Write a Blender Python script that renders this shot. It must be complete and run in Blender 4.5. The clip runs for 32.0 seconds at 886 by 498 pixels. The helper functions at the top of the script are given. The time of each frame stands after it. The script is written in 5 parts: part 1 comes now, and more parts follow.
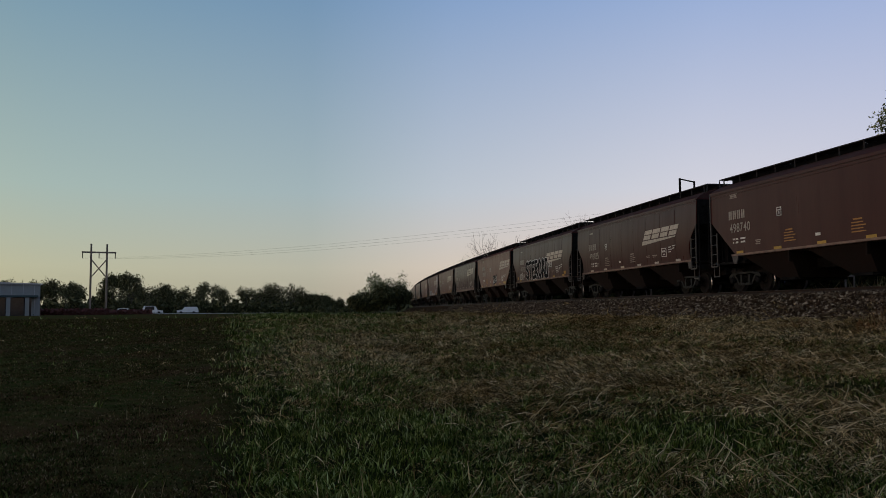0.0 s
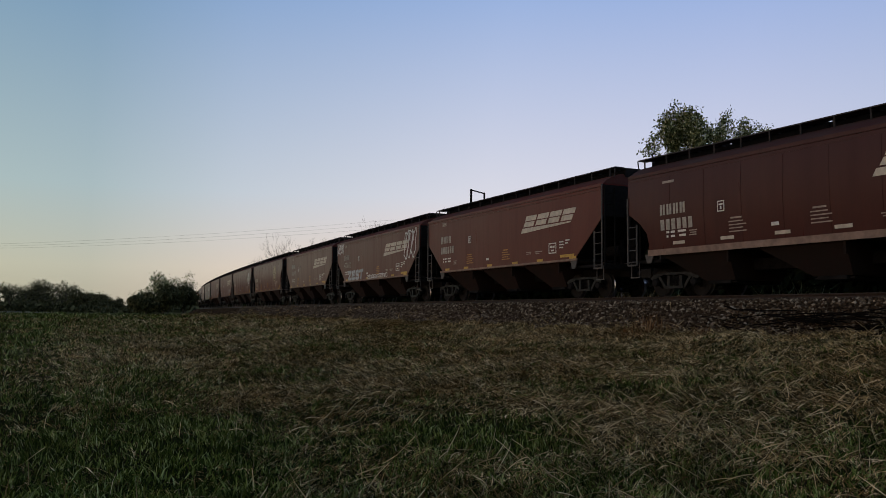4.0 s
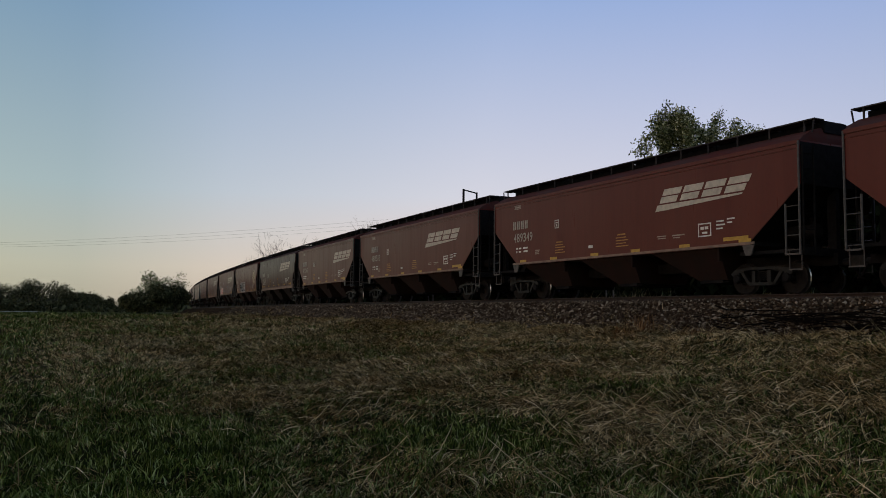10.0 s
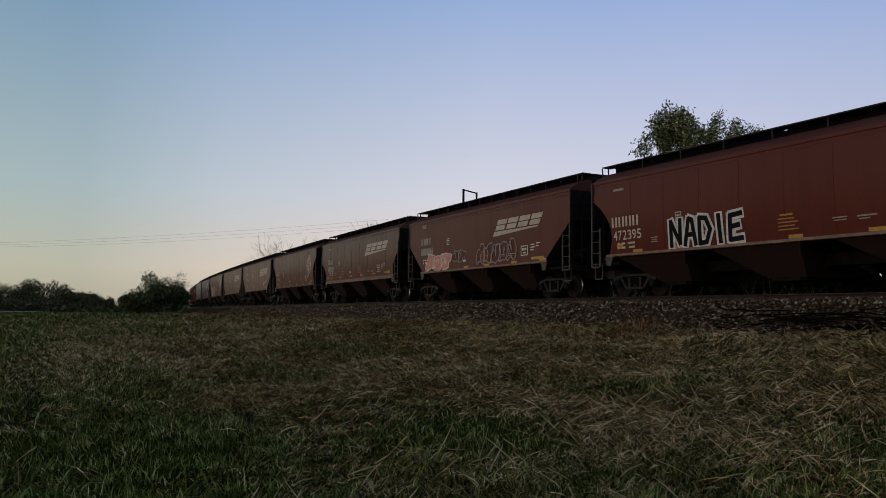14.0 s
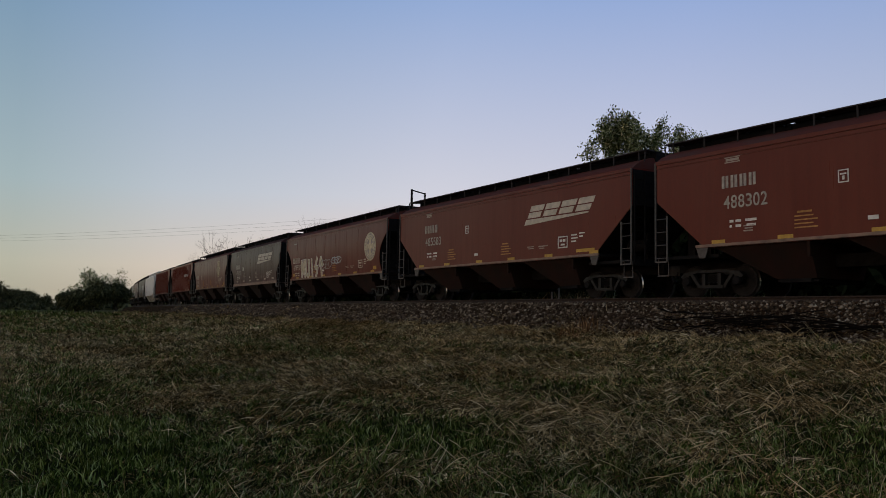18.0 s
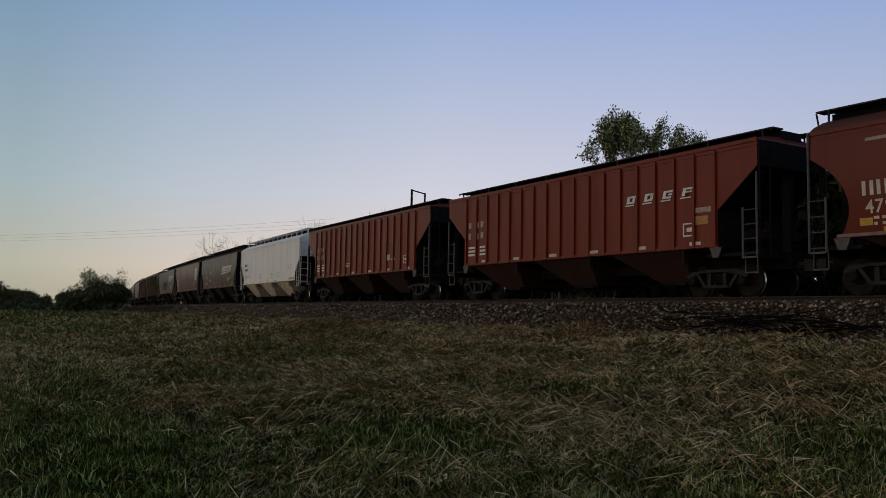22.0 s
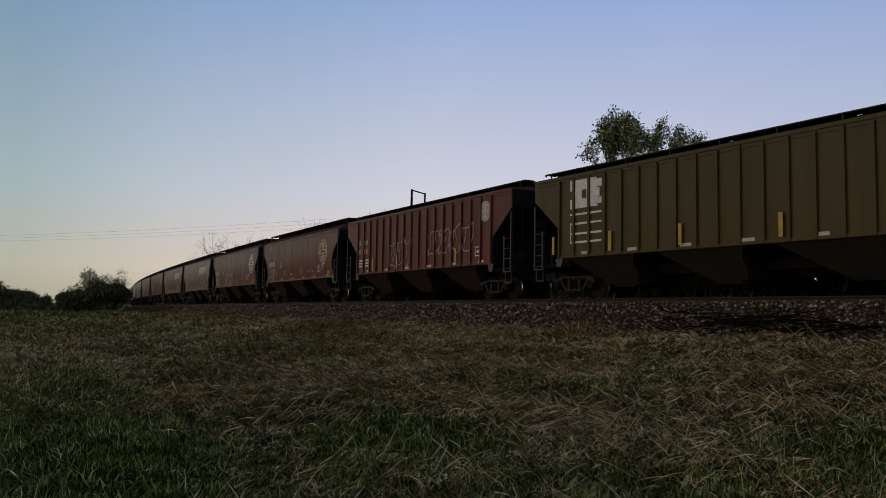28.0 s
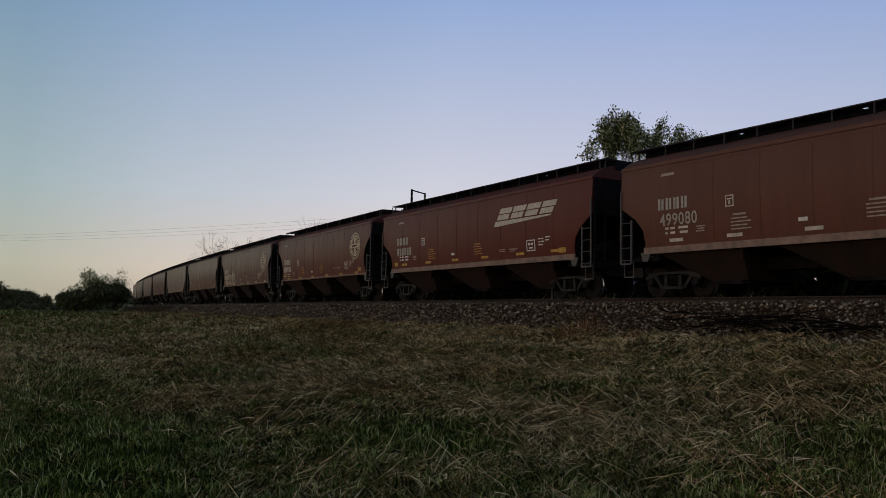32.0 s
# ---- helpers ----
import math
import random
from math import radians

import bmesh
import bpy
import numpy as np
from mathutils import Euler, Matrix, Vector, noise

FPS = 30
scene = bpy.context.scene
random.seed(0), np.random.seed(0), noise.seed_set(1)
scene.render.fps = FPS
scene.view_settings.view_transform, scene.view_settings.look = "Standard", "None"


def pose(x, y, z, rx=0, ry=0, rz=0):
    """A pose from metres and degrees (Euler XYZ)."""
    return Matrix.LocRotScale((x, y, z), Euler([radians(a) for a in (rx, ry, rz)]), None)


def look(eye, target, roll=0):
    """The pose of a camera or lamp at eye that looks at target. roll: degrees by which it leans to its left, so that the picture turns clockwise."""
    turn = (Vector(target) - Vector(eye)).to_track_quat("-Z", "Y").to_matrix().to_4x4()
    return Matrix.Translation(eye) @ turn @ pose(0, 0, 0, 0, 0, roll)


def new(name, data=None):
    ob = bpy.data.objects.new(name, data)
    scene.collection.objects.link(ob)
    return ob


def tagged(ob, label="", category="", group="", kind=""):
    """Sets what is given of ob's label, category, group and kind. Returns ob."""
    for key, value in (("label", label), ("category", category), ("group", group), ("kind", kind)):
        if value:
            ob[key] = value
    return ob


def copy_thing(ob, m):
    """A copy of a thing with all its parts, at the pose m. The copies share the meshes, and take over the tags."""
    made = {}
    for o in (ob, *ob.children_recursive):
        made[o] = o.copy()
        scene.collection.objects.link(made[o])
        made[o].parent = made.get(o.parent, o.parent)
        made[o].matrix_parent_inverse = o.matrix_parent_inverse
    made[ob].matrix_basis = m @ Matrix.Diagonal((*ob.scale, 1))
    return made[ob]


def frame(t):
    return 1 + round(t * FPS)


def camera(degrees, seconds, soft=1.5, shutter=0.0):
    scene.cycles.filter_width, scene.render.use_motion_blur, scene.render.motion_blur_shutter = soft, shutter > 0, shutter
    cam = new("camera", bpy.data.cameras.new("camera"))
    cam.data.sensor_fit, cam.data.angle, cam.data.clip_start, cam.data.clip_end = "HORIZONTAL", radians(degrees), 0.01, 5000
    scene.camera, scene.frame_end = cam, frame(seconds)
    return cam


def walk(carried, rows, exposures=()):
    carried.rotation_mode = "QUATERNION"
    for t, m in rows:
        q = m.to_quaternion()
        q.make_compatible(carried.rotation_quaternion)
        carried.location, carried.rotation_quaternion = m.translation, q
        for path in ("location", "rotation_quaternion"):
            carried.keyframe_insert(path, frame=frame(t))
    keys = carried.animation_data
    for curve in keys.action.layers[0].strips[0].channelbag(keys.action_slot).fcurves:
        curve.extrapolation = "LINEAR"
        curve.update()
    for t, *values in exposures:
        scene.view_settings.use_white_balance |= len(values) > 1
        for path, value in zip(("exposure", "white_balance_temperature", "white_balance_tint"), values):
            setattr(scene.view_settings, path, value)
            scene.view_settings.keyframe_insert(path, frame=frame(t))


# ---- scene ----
# ---- camera: stands on the grass, is turned by hand ----
EYE = Vector((0.0, 0.0, 1.55))
cam = camera(56.45, 32.0, 0.85)


def aim(yaw, pitch, roll):
    a, b = radians(yaw), radians(pitch)
    return look(EYE, EYE + Vector((-math.sin(a) * math.cos(b), math.cos(a) * math.cos(b), math.sin(b))) * 10, roll)


walk(cam, [(t, aim(*a)) for t, a in (
    (0.0, (18.93, 4.18, -0.39)), (0.5, (18.79, 4.22, -0.34)), (1.0, (17.29, 4.23, -0.22)), (1.5, (14.46, 4.27, 0.03)),
    (2.0, (11.15, 4.30, 0.21)), (2.5, (8.40, 4.36, 0.36)), (3.0, (6.34, 4.45, 0.50)), (3.5, (5.28, 4.47, 0.54)),
    (5.5, (4.17, 4.45, 0.59)), (14.5, (4.15, 4.45, 0.59)), (16.5, (0.51, 4.53, 0.99)), (32.0, (0.51, 4.53, 0.99)))],
    exposures=[(0.0, -0.06), (1.5, -0.12), (2.2, -0.08), (3.0, 0.08), (3.5, 0.08), (5.5, 0.0), (14.5, 0.0), (16.5, -0.06), (32.0, -0.06)])

# ---- sky and sun: clear dusk, the glow lies behind and to the left of the camera ----
SUN_AZ, SUN_EL = 118.0, 2.0          # degrees to the left of +y, above the horizon
world = bpy.data.worlds.new("dusk_sky")
scene.world = world
world.use_nodes = True
wt = world.node_tree
wn = wt.nodes
sky = wn.new("ShaderNodeTexSky")
sky.sky_type = "NISHITA"
sky.sun_disc = False
sky.sun_elevation = radians(SUN_EL)
sky.sun_rotation = radians(-SUN_AZ)
sky.altitude, sky.air_density, sky.dust_density, sky.ozone_density = 200, 1.0, 1.0, 2.0
sa, se = radians(SUN_AZ), radians(SUN_EL + 4)


def sky_ramp(fac, stops):
    r = wn.new("ShaderNodeValToRGB")
    while len(r.color_ramp.elements) < len(stops):
        r.color_ramp.elements.new(0.5)
    for e, (p, c) in zip(r.color_ramp.elements, stops):
        e.position, e.color = p, (*c, 1)
    wt.links.new(fac, r.inputs[0])
    return r.outputs[0]


def sky_mix(kind, a, b, fac=1.0):
    x = wn.new("ShaderNodeMix")
    x.data_type, x.blend_type = "RGBA", kind
    x.inputs[0].default_value = fac
    wt.links.new(a, x.inputs[6])
    wt.links.new(b, x.inputs[7])
    return x.outputs[2]


way_ = wn.new("ShaderNodeTexCoord").outputs["Generated"]
split = wn.new("ShaderNodeSeparateXYZ")
wt.links.new(way_, split.inputs[0])
dotp = wn.new("ShaderNodeVectorMath")
dotp.operation = "DOT_PRODUCT"
wt.links.new(way_, dotp.inputs[0])
dotp.inputs[1].default_value = (-math.sin(sa) * 0.5, math.cos(sa) * 0.5, 0.0)
half = wn.new("ShaderNodeMath")
half.operation = "ADD"
wt.links.new(dotp.outputs["Value"], half.inputs[0])
half.inputs[1].default_value = 0.5
# pale peach at the horizon, lavender blue above; warmer and brighter towards the set sun
height = sky_ramp(split.outputs["Z"], [(0.0, (0.63, 0.48, 0.40)), (0.05, (0.725, 0.59, 0.525)), (0.14, (0.565, 0.582, 0.672)), (0.36, (0.272, 0.382, 0.635)), (1.0, (0.12, 0.18, 0.38))])
round_ = sky_ramp(half.outputs[0], [(0.0, (0.90, 0.92, 0.99)), (0.10, (1.0, 0.99, 1.02)), (0.17, (1.12, 1.07, 1.08)), (0.28, (1.14, 1.10, 1.07)), (0.42, (0.89, 0.95, 0.92)), (0.50, (0.65, 0.785, 0.72)), (0.64, (0.66, 0.81, 0.66)), (0.70, (0.70, 0.83, 0.62)), (0.80, (0.95, 0.92, 0.70)), (0.90, (1.55, 1.20, 0.82)), (1.0, (1.85, 1.36, 0.90))])
dusk = sky_mix("ADD", sky_mix("MULTIPLY", height, round_), sky.outputs[0], 0.02)
wt.links.new(dusk, wn["Background"].inputs[0])
wn["Background"].inputs[1].default_value = 1.0
sun = new("sun", bpy.data.lights.new("sun", "SUN"))
sun.data.energy, sun.data.angle, sun.data.color = 0.12, radians(20), (1.0, 0.75, 0.55)
sun.matrix_basis = look((0, 0, 50), (50 * math.sin(sa), -50 * math.cos(sa), 50 - 50 * math.tan(se)))

# ---- materials ----


class Mat:
    """A node material in the making: noise, ramps and mixes in object or world space."""

    def __init__(self, name, rough=0.6, metal=0.0, spec=0.5):
        self.m = bpy.data.materials.new(name)
        self.m.use_nodes = True
        self.t = self.m.node_tree
        self.b = self.t.nodes["Principled BSDF"]
        self.b.inputs["Roughness"].default_value = rough
        self.b.inputs["Metallic"].default_value = metal
        self.b.inputs["Specular IOR Level"].default_value = spec
        self.co = self.t.nodes.new("ShaderNodeTexCoord")

    def link(self, a, b):
        self.t.links.new(a, b)

    def coords(self, scale=(1, 1, 1)):
        mp = self.t.nodes.new("ShaderNodeMapping")
        mp.inputs["Scale"].default_value = scale
        self.link(self.co.outputs["Object"], mp.inputs[0])
        return mp.outputs[0]

    def noise(self, size, scale=(1, 1, 1), detail=4, rough=0.6):
        n = self.t.nodes.new("ShaderNodeTexNoise")
        n.inputs["Scale"].default_value, n.inputs["Detail"].default_value, n.inputs["Roughness"].default_value = size, detail, rough
        self.link(self.coords(scale), n.inputs["Vector"])
        return n.outputs["Fac"]

    def ramp(self, fac, stops):
        r = self.t.nodes.new("ShaderNodeValToRGB")
        while len(r.color_ramp.elements) < len(stops):
            r.color_ramp.elements.new(0.5)
        for e, (p, c) in zip(r.color_ramp.elements, stops):
            e.position = p
            e.color = (c, c, c, 1) if isinstance(c, (int, float)) else (*c, 1)
        self.link(fac, r.inputs[0])
        return r.outputs[0]

    def mix(self, fac, a, b, kind="MIX"):
        x = self.t.nodes.new("ShaderNodeMix")
        x.data_type, x.blend_type = "RGBA", kind
        for v, sock in ((fac, x.inputs[0]), (a, x.inputs[6]), (b, x.inputs[7])):
            if isinstance(v, (int, float)):
                sock.default_value = v
            elif isinstance(v, tuple):
                sock.default_value = (*v, 1)
            else:
                self.link(v, sock)
        return x.outputs[2]

    def colour(self, c):
        if isinstance(c, tuple):
            self.b.inputs["Base Color"].default_value = (*c, 1)
        else:
            self.link(c, self.b.inputs["Base Color"])
        return self

    def bump(self, h, strength=0.3, dist=0.01):
        b = self.t.nodes.new("ShaderNodeBump")
        b.inputs["Strength"].default_value, b.inputs["Distance"].default_value = strength, dist
        self.link(h, b.inputs["Height"])
        self.link(b.outputs[0], self.b.inputs["Normal"])
        return self

    def roughness(self, fac, lo, hi):
        r = self.ramp(fac, [(0.3, lo), (0.7, hi)])
        self.link(r, self.b.inputs["Roughness"])
        return self

    def random(self):
        return self.t.nodes.new("ShaderNodeObjectInfo").outputs["Random"]

    def island(self):
        return self.t.nodes.new("ShaderNodeNewGeometry").outputs["Random Per Island"]


def plain(name, c, rough=0.6, metal=0.0, vary=0.25, size=6.0, bump=0.0, spec=0.3):
    m = Mat(name, rough, metal, spec)
    n = m.noise(size)
    lo, hi = tuple(v * (1 - vary) for v in c), tuple(min(1, v * (1 + vary)) for v in c)
    m.colour(m.ramp(n, [(0.3, lo), (0.7, hi)]))
    if bump:
        m.bump(m.noise(size * 6), bump)
    return m.m


# car paint takes its hue from the car's own colour; streaks of dust and rust run down the sides
mp_ = Mat("weathered_car_paint", 0.38, 0, 0.22)
info = mp_.t.nodes.new("ShaderNodeObjectInfo")
streak = mp_.noise(1.6, (2.6, 1.0, 0.16), 5, 0.65)
blotch = mp_.noise(0.5, (1, 1, 1), 3)
fine = mp_.noise(14, (1, 1, 0.5), 4)
c_ = mp_.mix(mp_.ramp(streak, [(0.38, 0.0), (0.72, 0.38)]), info.outputs["Color"], mp_.mix(1.0, info.outputs["Color"], (0.55, 0.5, 0.5), "MULTIPLY"))
c_ = mp_.mix(mp_.ramp(blotch, [(0.45, 0.0), (0.75, 0.3)]), c_, mp_.mix(0.3, c_, (0.16, 0.075, 0.048)))
c_ = mp_.mix(mp_.ramp(fine, [(0.5, 0.0), (0.8, 0.3)]), c_, mp_.mix(1.0, c_, (0.6, 0.6, 0.6), "MULTIPLY"))
mp_.colour(c_).roughness(streak, 0.26, 0.44).bump(blotch, 0.08, 0.03)
mp_.b.inputs["Sheen Weight"].default_value, mp_.b.inputs["Sheen Roughness"].default_value, mp_.b.inputs["Sheen Tint"].default_value = 0.15, 0.30, (1.0, 0.80, 0.66, 1)   # fine dust
PAINT = mp_.m
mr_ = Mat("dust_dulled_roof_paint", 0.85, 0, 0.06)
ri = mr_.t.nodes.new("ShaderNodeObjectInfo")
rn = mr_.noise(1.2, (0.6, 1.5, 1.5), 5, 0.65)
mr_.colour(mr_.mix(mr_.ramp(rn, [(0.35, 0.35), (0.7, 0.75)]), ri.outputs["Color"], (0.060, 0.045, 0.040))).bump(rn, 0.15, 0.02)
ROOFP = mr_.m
# near-black copy of the car paint: underbody shade, with grime, painted into the bays
mg_ = Mat("shaded_grimy_hopper_paint", 0.85, 0, 0.1)
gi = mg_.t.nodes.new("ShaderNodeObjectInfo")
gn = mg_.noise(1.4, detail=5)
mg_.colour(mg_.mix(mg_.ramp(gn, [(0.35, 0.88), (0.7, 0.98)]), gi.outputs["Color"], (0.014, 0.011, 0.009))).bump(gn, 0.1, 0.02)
BAY_SHADE = mg_.m
# near-black for grimy ironwork; on the car ends the colour also holds their shade
DARK = plain("near_black_steel", (0.012, 0.011, 0.011), 0.85, 0.0, 0.4, 5, 0.2, 0.05)
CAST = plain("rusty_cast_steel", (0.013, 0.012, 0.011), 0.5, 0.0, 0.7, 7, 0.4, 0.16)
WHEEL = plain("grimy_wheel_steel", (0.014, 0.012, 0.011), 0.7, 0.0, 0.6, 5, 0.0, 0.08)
TREAD = plain("bright_worn_tread", (0.55, 0.52, 0.50), 0.28, 1.0, 0.2, 5)
RAILM = plain("rusty_rail_steel", (0.045, 0.031, 0.025), 0.6, 0.4, 0.35, 8, 0.2)
BOARD = plain("dark_running_board", (0.030, 0.024, 0.023), 0.7, 0.0, 0.4, 6)
PIPE = plain("dusty_grab_iron_paint", (0.075, 0.066, 0.062), 0.5, 0.1, 0.3, 10)
PALEPIPE = plain("chalky_grey_iron_paint", (0.52, 0.50, 0.46), 0.5, 0.0, 0.25, 8)
PALEBAY = plain("dusty_pale_hopper_paint", (0.36, 0.31, 0.24), 0.8, 0.0, 0.45, 2.5)
CREAM = plain("faded_cream_lettering", (0.54, 0.48, 0.40), 0.6, 0, 0.22, 5)
BADGE = plain("dark_badge_paint", (0.035, 0.012, 0.010), 0.6, 0, 0.3, 6)
WHITE = plain("white_lettering", (0.68, 0.66, 0.62), 0.6, 0, 0.2, 6)
BLOCK = plain("weathered_white_lettering", (0.36, 0.33, 0.29), 0.6, 0, 0.3, 7)
EMBLEM = plain("dusty_cream_emblem_paint", (0.50, 0.42, 0.29), 0.6, 0, 0.28, 5)
FADED = plain("worn_grey_lettering", (0.34, 0.28, 0.24), 0.6, 0, 0.3, 7)
YELLOW = plain("yellow_reflector_tape", (0.48, 0.29, 0.05), 0.45, 0, 0.2, 8)
ORANGE = plain("orange_stencil", (0.40, 0.20, 0.06), 0.6, 0, 0.3, 8)
SILL = plain("dusty_sill_edge", (0.22, 0.145, 0.11), 0.6, 0, 0.35, 3)
BLACKP = plain("black_spray_paint", (0.012, 0.012, 0.013), 0.7, 0, 0.3, 6, 0, 0.04)
WHITEP = plain("white_spray_paint", (0.66, 0.65, 0.63), 0.6, 0, 0.25, 6)
SILVERP = plain("pale_blue_spray_paint", (0.40, 0.43, 0.46), 0.5, 0, 0.25, 6)
PINKP = plain("salmon_spray_paint", (0.62, 0.30, 0.24), 0.6, 0, 0.25, 6)
PALEP = plain("pale_cream_spray_paint", (0.52, 0.46, 0.32), 0.6, 0, 0.3, 6)
GREYP = plain("thin_grey_spray_paint", (0.30, 0.27, 0.26), 0.6, 0, 0.3, 6)

# ---- mesh helpers ----


def part(name, bm, material, parent=None, label=""):
    me = bpy.data.meshes.new(name)
    bm.to_mesh(me)
    bm.free()
    me.materials.append(material)
    ob = new(name, me)
    if parent:
        ob.parent = parent
    if label:
        ob["label"] = label
    return ob


def box(bm, x0, x1, y0, y1, z0, z1):
    v = [bm.verts.new(p) for p in ((x0, y0, z0), (x1, y0, z0), (x1, y1, z0), (x0, y1, z0), (x0, y0, z1), (x1, y0, z1), (x1, y1, z1), (x0, y1, z1))]
    for f in ((3, 2, 1, 0), (4, 5, 6, 7), (0, 1, 5, 4), (1, 2, 6, 5), (2, 3, 7, 6), (3, 0, 4, 7)):
        bm.faces.new([v[i] for i in f])
    return bm


def tube(bm, p, q, r, n=6, r2=None):
    p, q = Vector(p), Vector(q)
    w = (q - p).normalized()
    a = w.orthogonal().normalized()
    b = w.cross(a)
    r2 = r if r2 is None else r2
    rings = []
    for c, rr in ((p, r), (q, r2)):
        rings.append([bm.verts.new(c + (a * math.cos(2 * math.pi * i / n) + b * math.sin(2 * math.pi * i / n)) * rr) for i in range(n)])
    for i in range(n):
        j = (i + 1) % n
        bm.faces.new((rings[0][i], rings[0][j], rings[1][j], rings[1][i]))
    bm.faces.new(rings[0][::-1])
    bm.faces.new(rings[1])
    return bm


def prism(bm, pts, y0, y1):
    """An outline in x and z, pushed from y0 to y1."""
    a = [bm.verts.new((x, y0, z)) for x, z in pts]
    b = [bm.verts.new((x, y1, z)) for x, z in pts]
    n = len(pts)
    bm.faces.new(a)
    bm.faces.new(b[::-1])
    for i in range(n):
        j = (i + 1) % n
        bm.faces.new((a[j], a[i], b[i], b[j]))
    return bm


def lathe(bm, prof, y_sign=1, n=20):
    """A profile of (radius, y) turned about the y axis."""
    rings = [[bm.verts.new((r * math.cos(2 * math.pi * i / n), y * y_sign, r * math.sin(2 * math.pi * i / n))) for i in range(n)] for r, y in prof]
    for a, b in zip(rings, rings[1:]):
        for i in range(n):
            j = (i + 1) % n
            bm.faces.new((a[i], a[j], b[j], b[i]))
    bm.faces.new(rings[0])
    bm.faces.new(rings[-1][::-1])
    return bm


def poly_tube(bm, pts, r, n=5):
    """One round bar bent through points."""
    rings = []
    for i, p in enumerate(pts):
        w = (Vector(pts[min(i + 1, len(pts) - 1)]) - Vector(pts[max(i - 1, 0)])).normalized()
        a = w.orthogonal().normalized()
        b = w.cross(a)
        rings.append([bm.verts.new(Vector(p) + (a * math.cos(2 * math.pi * k / n) + b * math.sin(2 * math.pi * k / n)) * r) for k in range(n)])
    for a, b in zip(rings, rings[1:]):
        for k in range(n):
            bm.faces.new((a[k], a[(k + 1) % n], b[(k + 1) % n], b[k]))
    bm.faces.new(rings[0][::-1])
    bm.faces.new(rings[-1])
    return bm


def fresh():
    return bmesh.new()


def fixed(bm):
    bmesh.ops.recalc_face_normals(bm, faces=bm.faces[:])
    return bm


def mesh_of(name, verts, faces, material, smooth=False):
    """A mesh from arrays of vertices and of faces with one number of corners."""
    verts, faces = np.asarray(verts, dtype=np.float32), np.asarray(faces, dtype=np.int32)
    k = faces.shape[1]
    me = bpy.data.meshes.new(name)
    me.vertices.add(len(verts))
    me.vertices.foreach_set("co", verts.ravel())
    me.loops.add(faces.size)
    me.loops.foreach_set("vertex_index", faces.ravel())
    me.polygons.add(len(faces))
    me.polygons.foreach_set("loop_start", np.arange(len(faces), dtype=np.int32) * k)
    me.polygons.foreach_set("loop_total", np.full(len(faces), k, dtype=np.int32))
    me.update(calc_edges=True)
    if smooth:
        me.polygons.foreach_set("use_smooth", np.ones(len(faces), dtype=bool))
    me.materials.append(material)
    return new(name, me)


# ---- the railway line: a gentle bend, s runs away from the camera ----
RAIL_Z = 2.2
S0, S1 = -680, 860
_s = np.arange(S0, S1 + 1.0)
_k = np.interp(_s, [-61, -60, -10, 40, 80, 120, 420, 440], [0, 0.00262, 0.00262, 0.00103, 0.00073, 0.0007, 0.0007, 0.0])
_th = np.concatenate([[0], np.cumsum((_k[1:] + _k[:-1]) / 2)])
_th = radians(31.74) - (_th - _th[-S0])
_dx, _dy = -np.sin(_th), np.cos(_th)
_x = np.concatenate([[0], np.cumsum((_dx[1:] + _dx[:-1]) / 2)])
_y = np.concatenate([[0], np.cumsum((_dy[1:] + _dy[:-1]) / 2)])
_x, _y = 6.05 + _x - _x[-S0], 28.89 + _y - _y[-S0]


def line(s, u=0.0):
    """The place on the line: s along it, u metres towards the camera's side; and the heading."""
    x, y, th = np.interp(s, _s, _x), np.interp(s, _s, _y), np.interp(s, _s, _th)
    return x - u * np.cos(th), y - u * np.sin(th), th


def side_of(px, py):
    """How far points lie from the line (positive on the camera's side)."""
    px, py = np.asarray(px, dtype=float), np.asarray(py, dtype=float)
    out = np.empty(px.shape)
    for i in range(0, px.size, 4000):
        a, b = px.ravel()[i:i + 4000, None], py.ravel()[i:i + 4000, None]
        xs, ys, ts = _x[::4], _y[::4], _th[::4]
        j = np.argmin((a - xs) ** 2 + (b - ys) ** 2, axis=1)
        out.ravel()[i:i + 4000] = -((a[:, 0] - xs[j]) * np.cos(ts[j]) + (b[:, 0] - ys[j]) * np.sin(ts[j]))
    return out


def ground_height(px, py, u=None):
    u = side_of(px, py) if u is None else u
    r = np.hypot(px, py)
    low = 0.85 * np.clip((r - 25) / 120, 0, 1)
    h = np.where(u > 0, np.interp(u, [0, 3.5, 5.5, 9, 14, 19], [1.1, 1.1, 1.0, 0.62, 0.22, 0.0]), np.interp(-u, [0, 3.5, 6, 12], [1.1, 1.1, 0.9, 0.5]))
    h = np.maximum(h, low)
    near = np.clip(1.5 - r / 60, 0, 1)
    wob = 0.05 * np.sin(px * 0.9 + 1.3 * np.sin(py * 0.5)) * np.sin(py * 0.8 + 0.7) + 0.03 * np.sin(px * 2.3 + py * 1.1)
    clods = 0.13 * np.sin(px * 1.1 + py * 0.45) * np.sin(py * 1.5 - px * 0.7) * np.exp(-((u - 4.4) / 1.2) ** 2)
    return h + (wob + clods) * near * (np.abs(u) > 3.3)

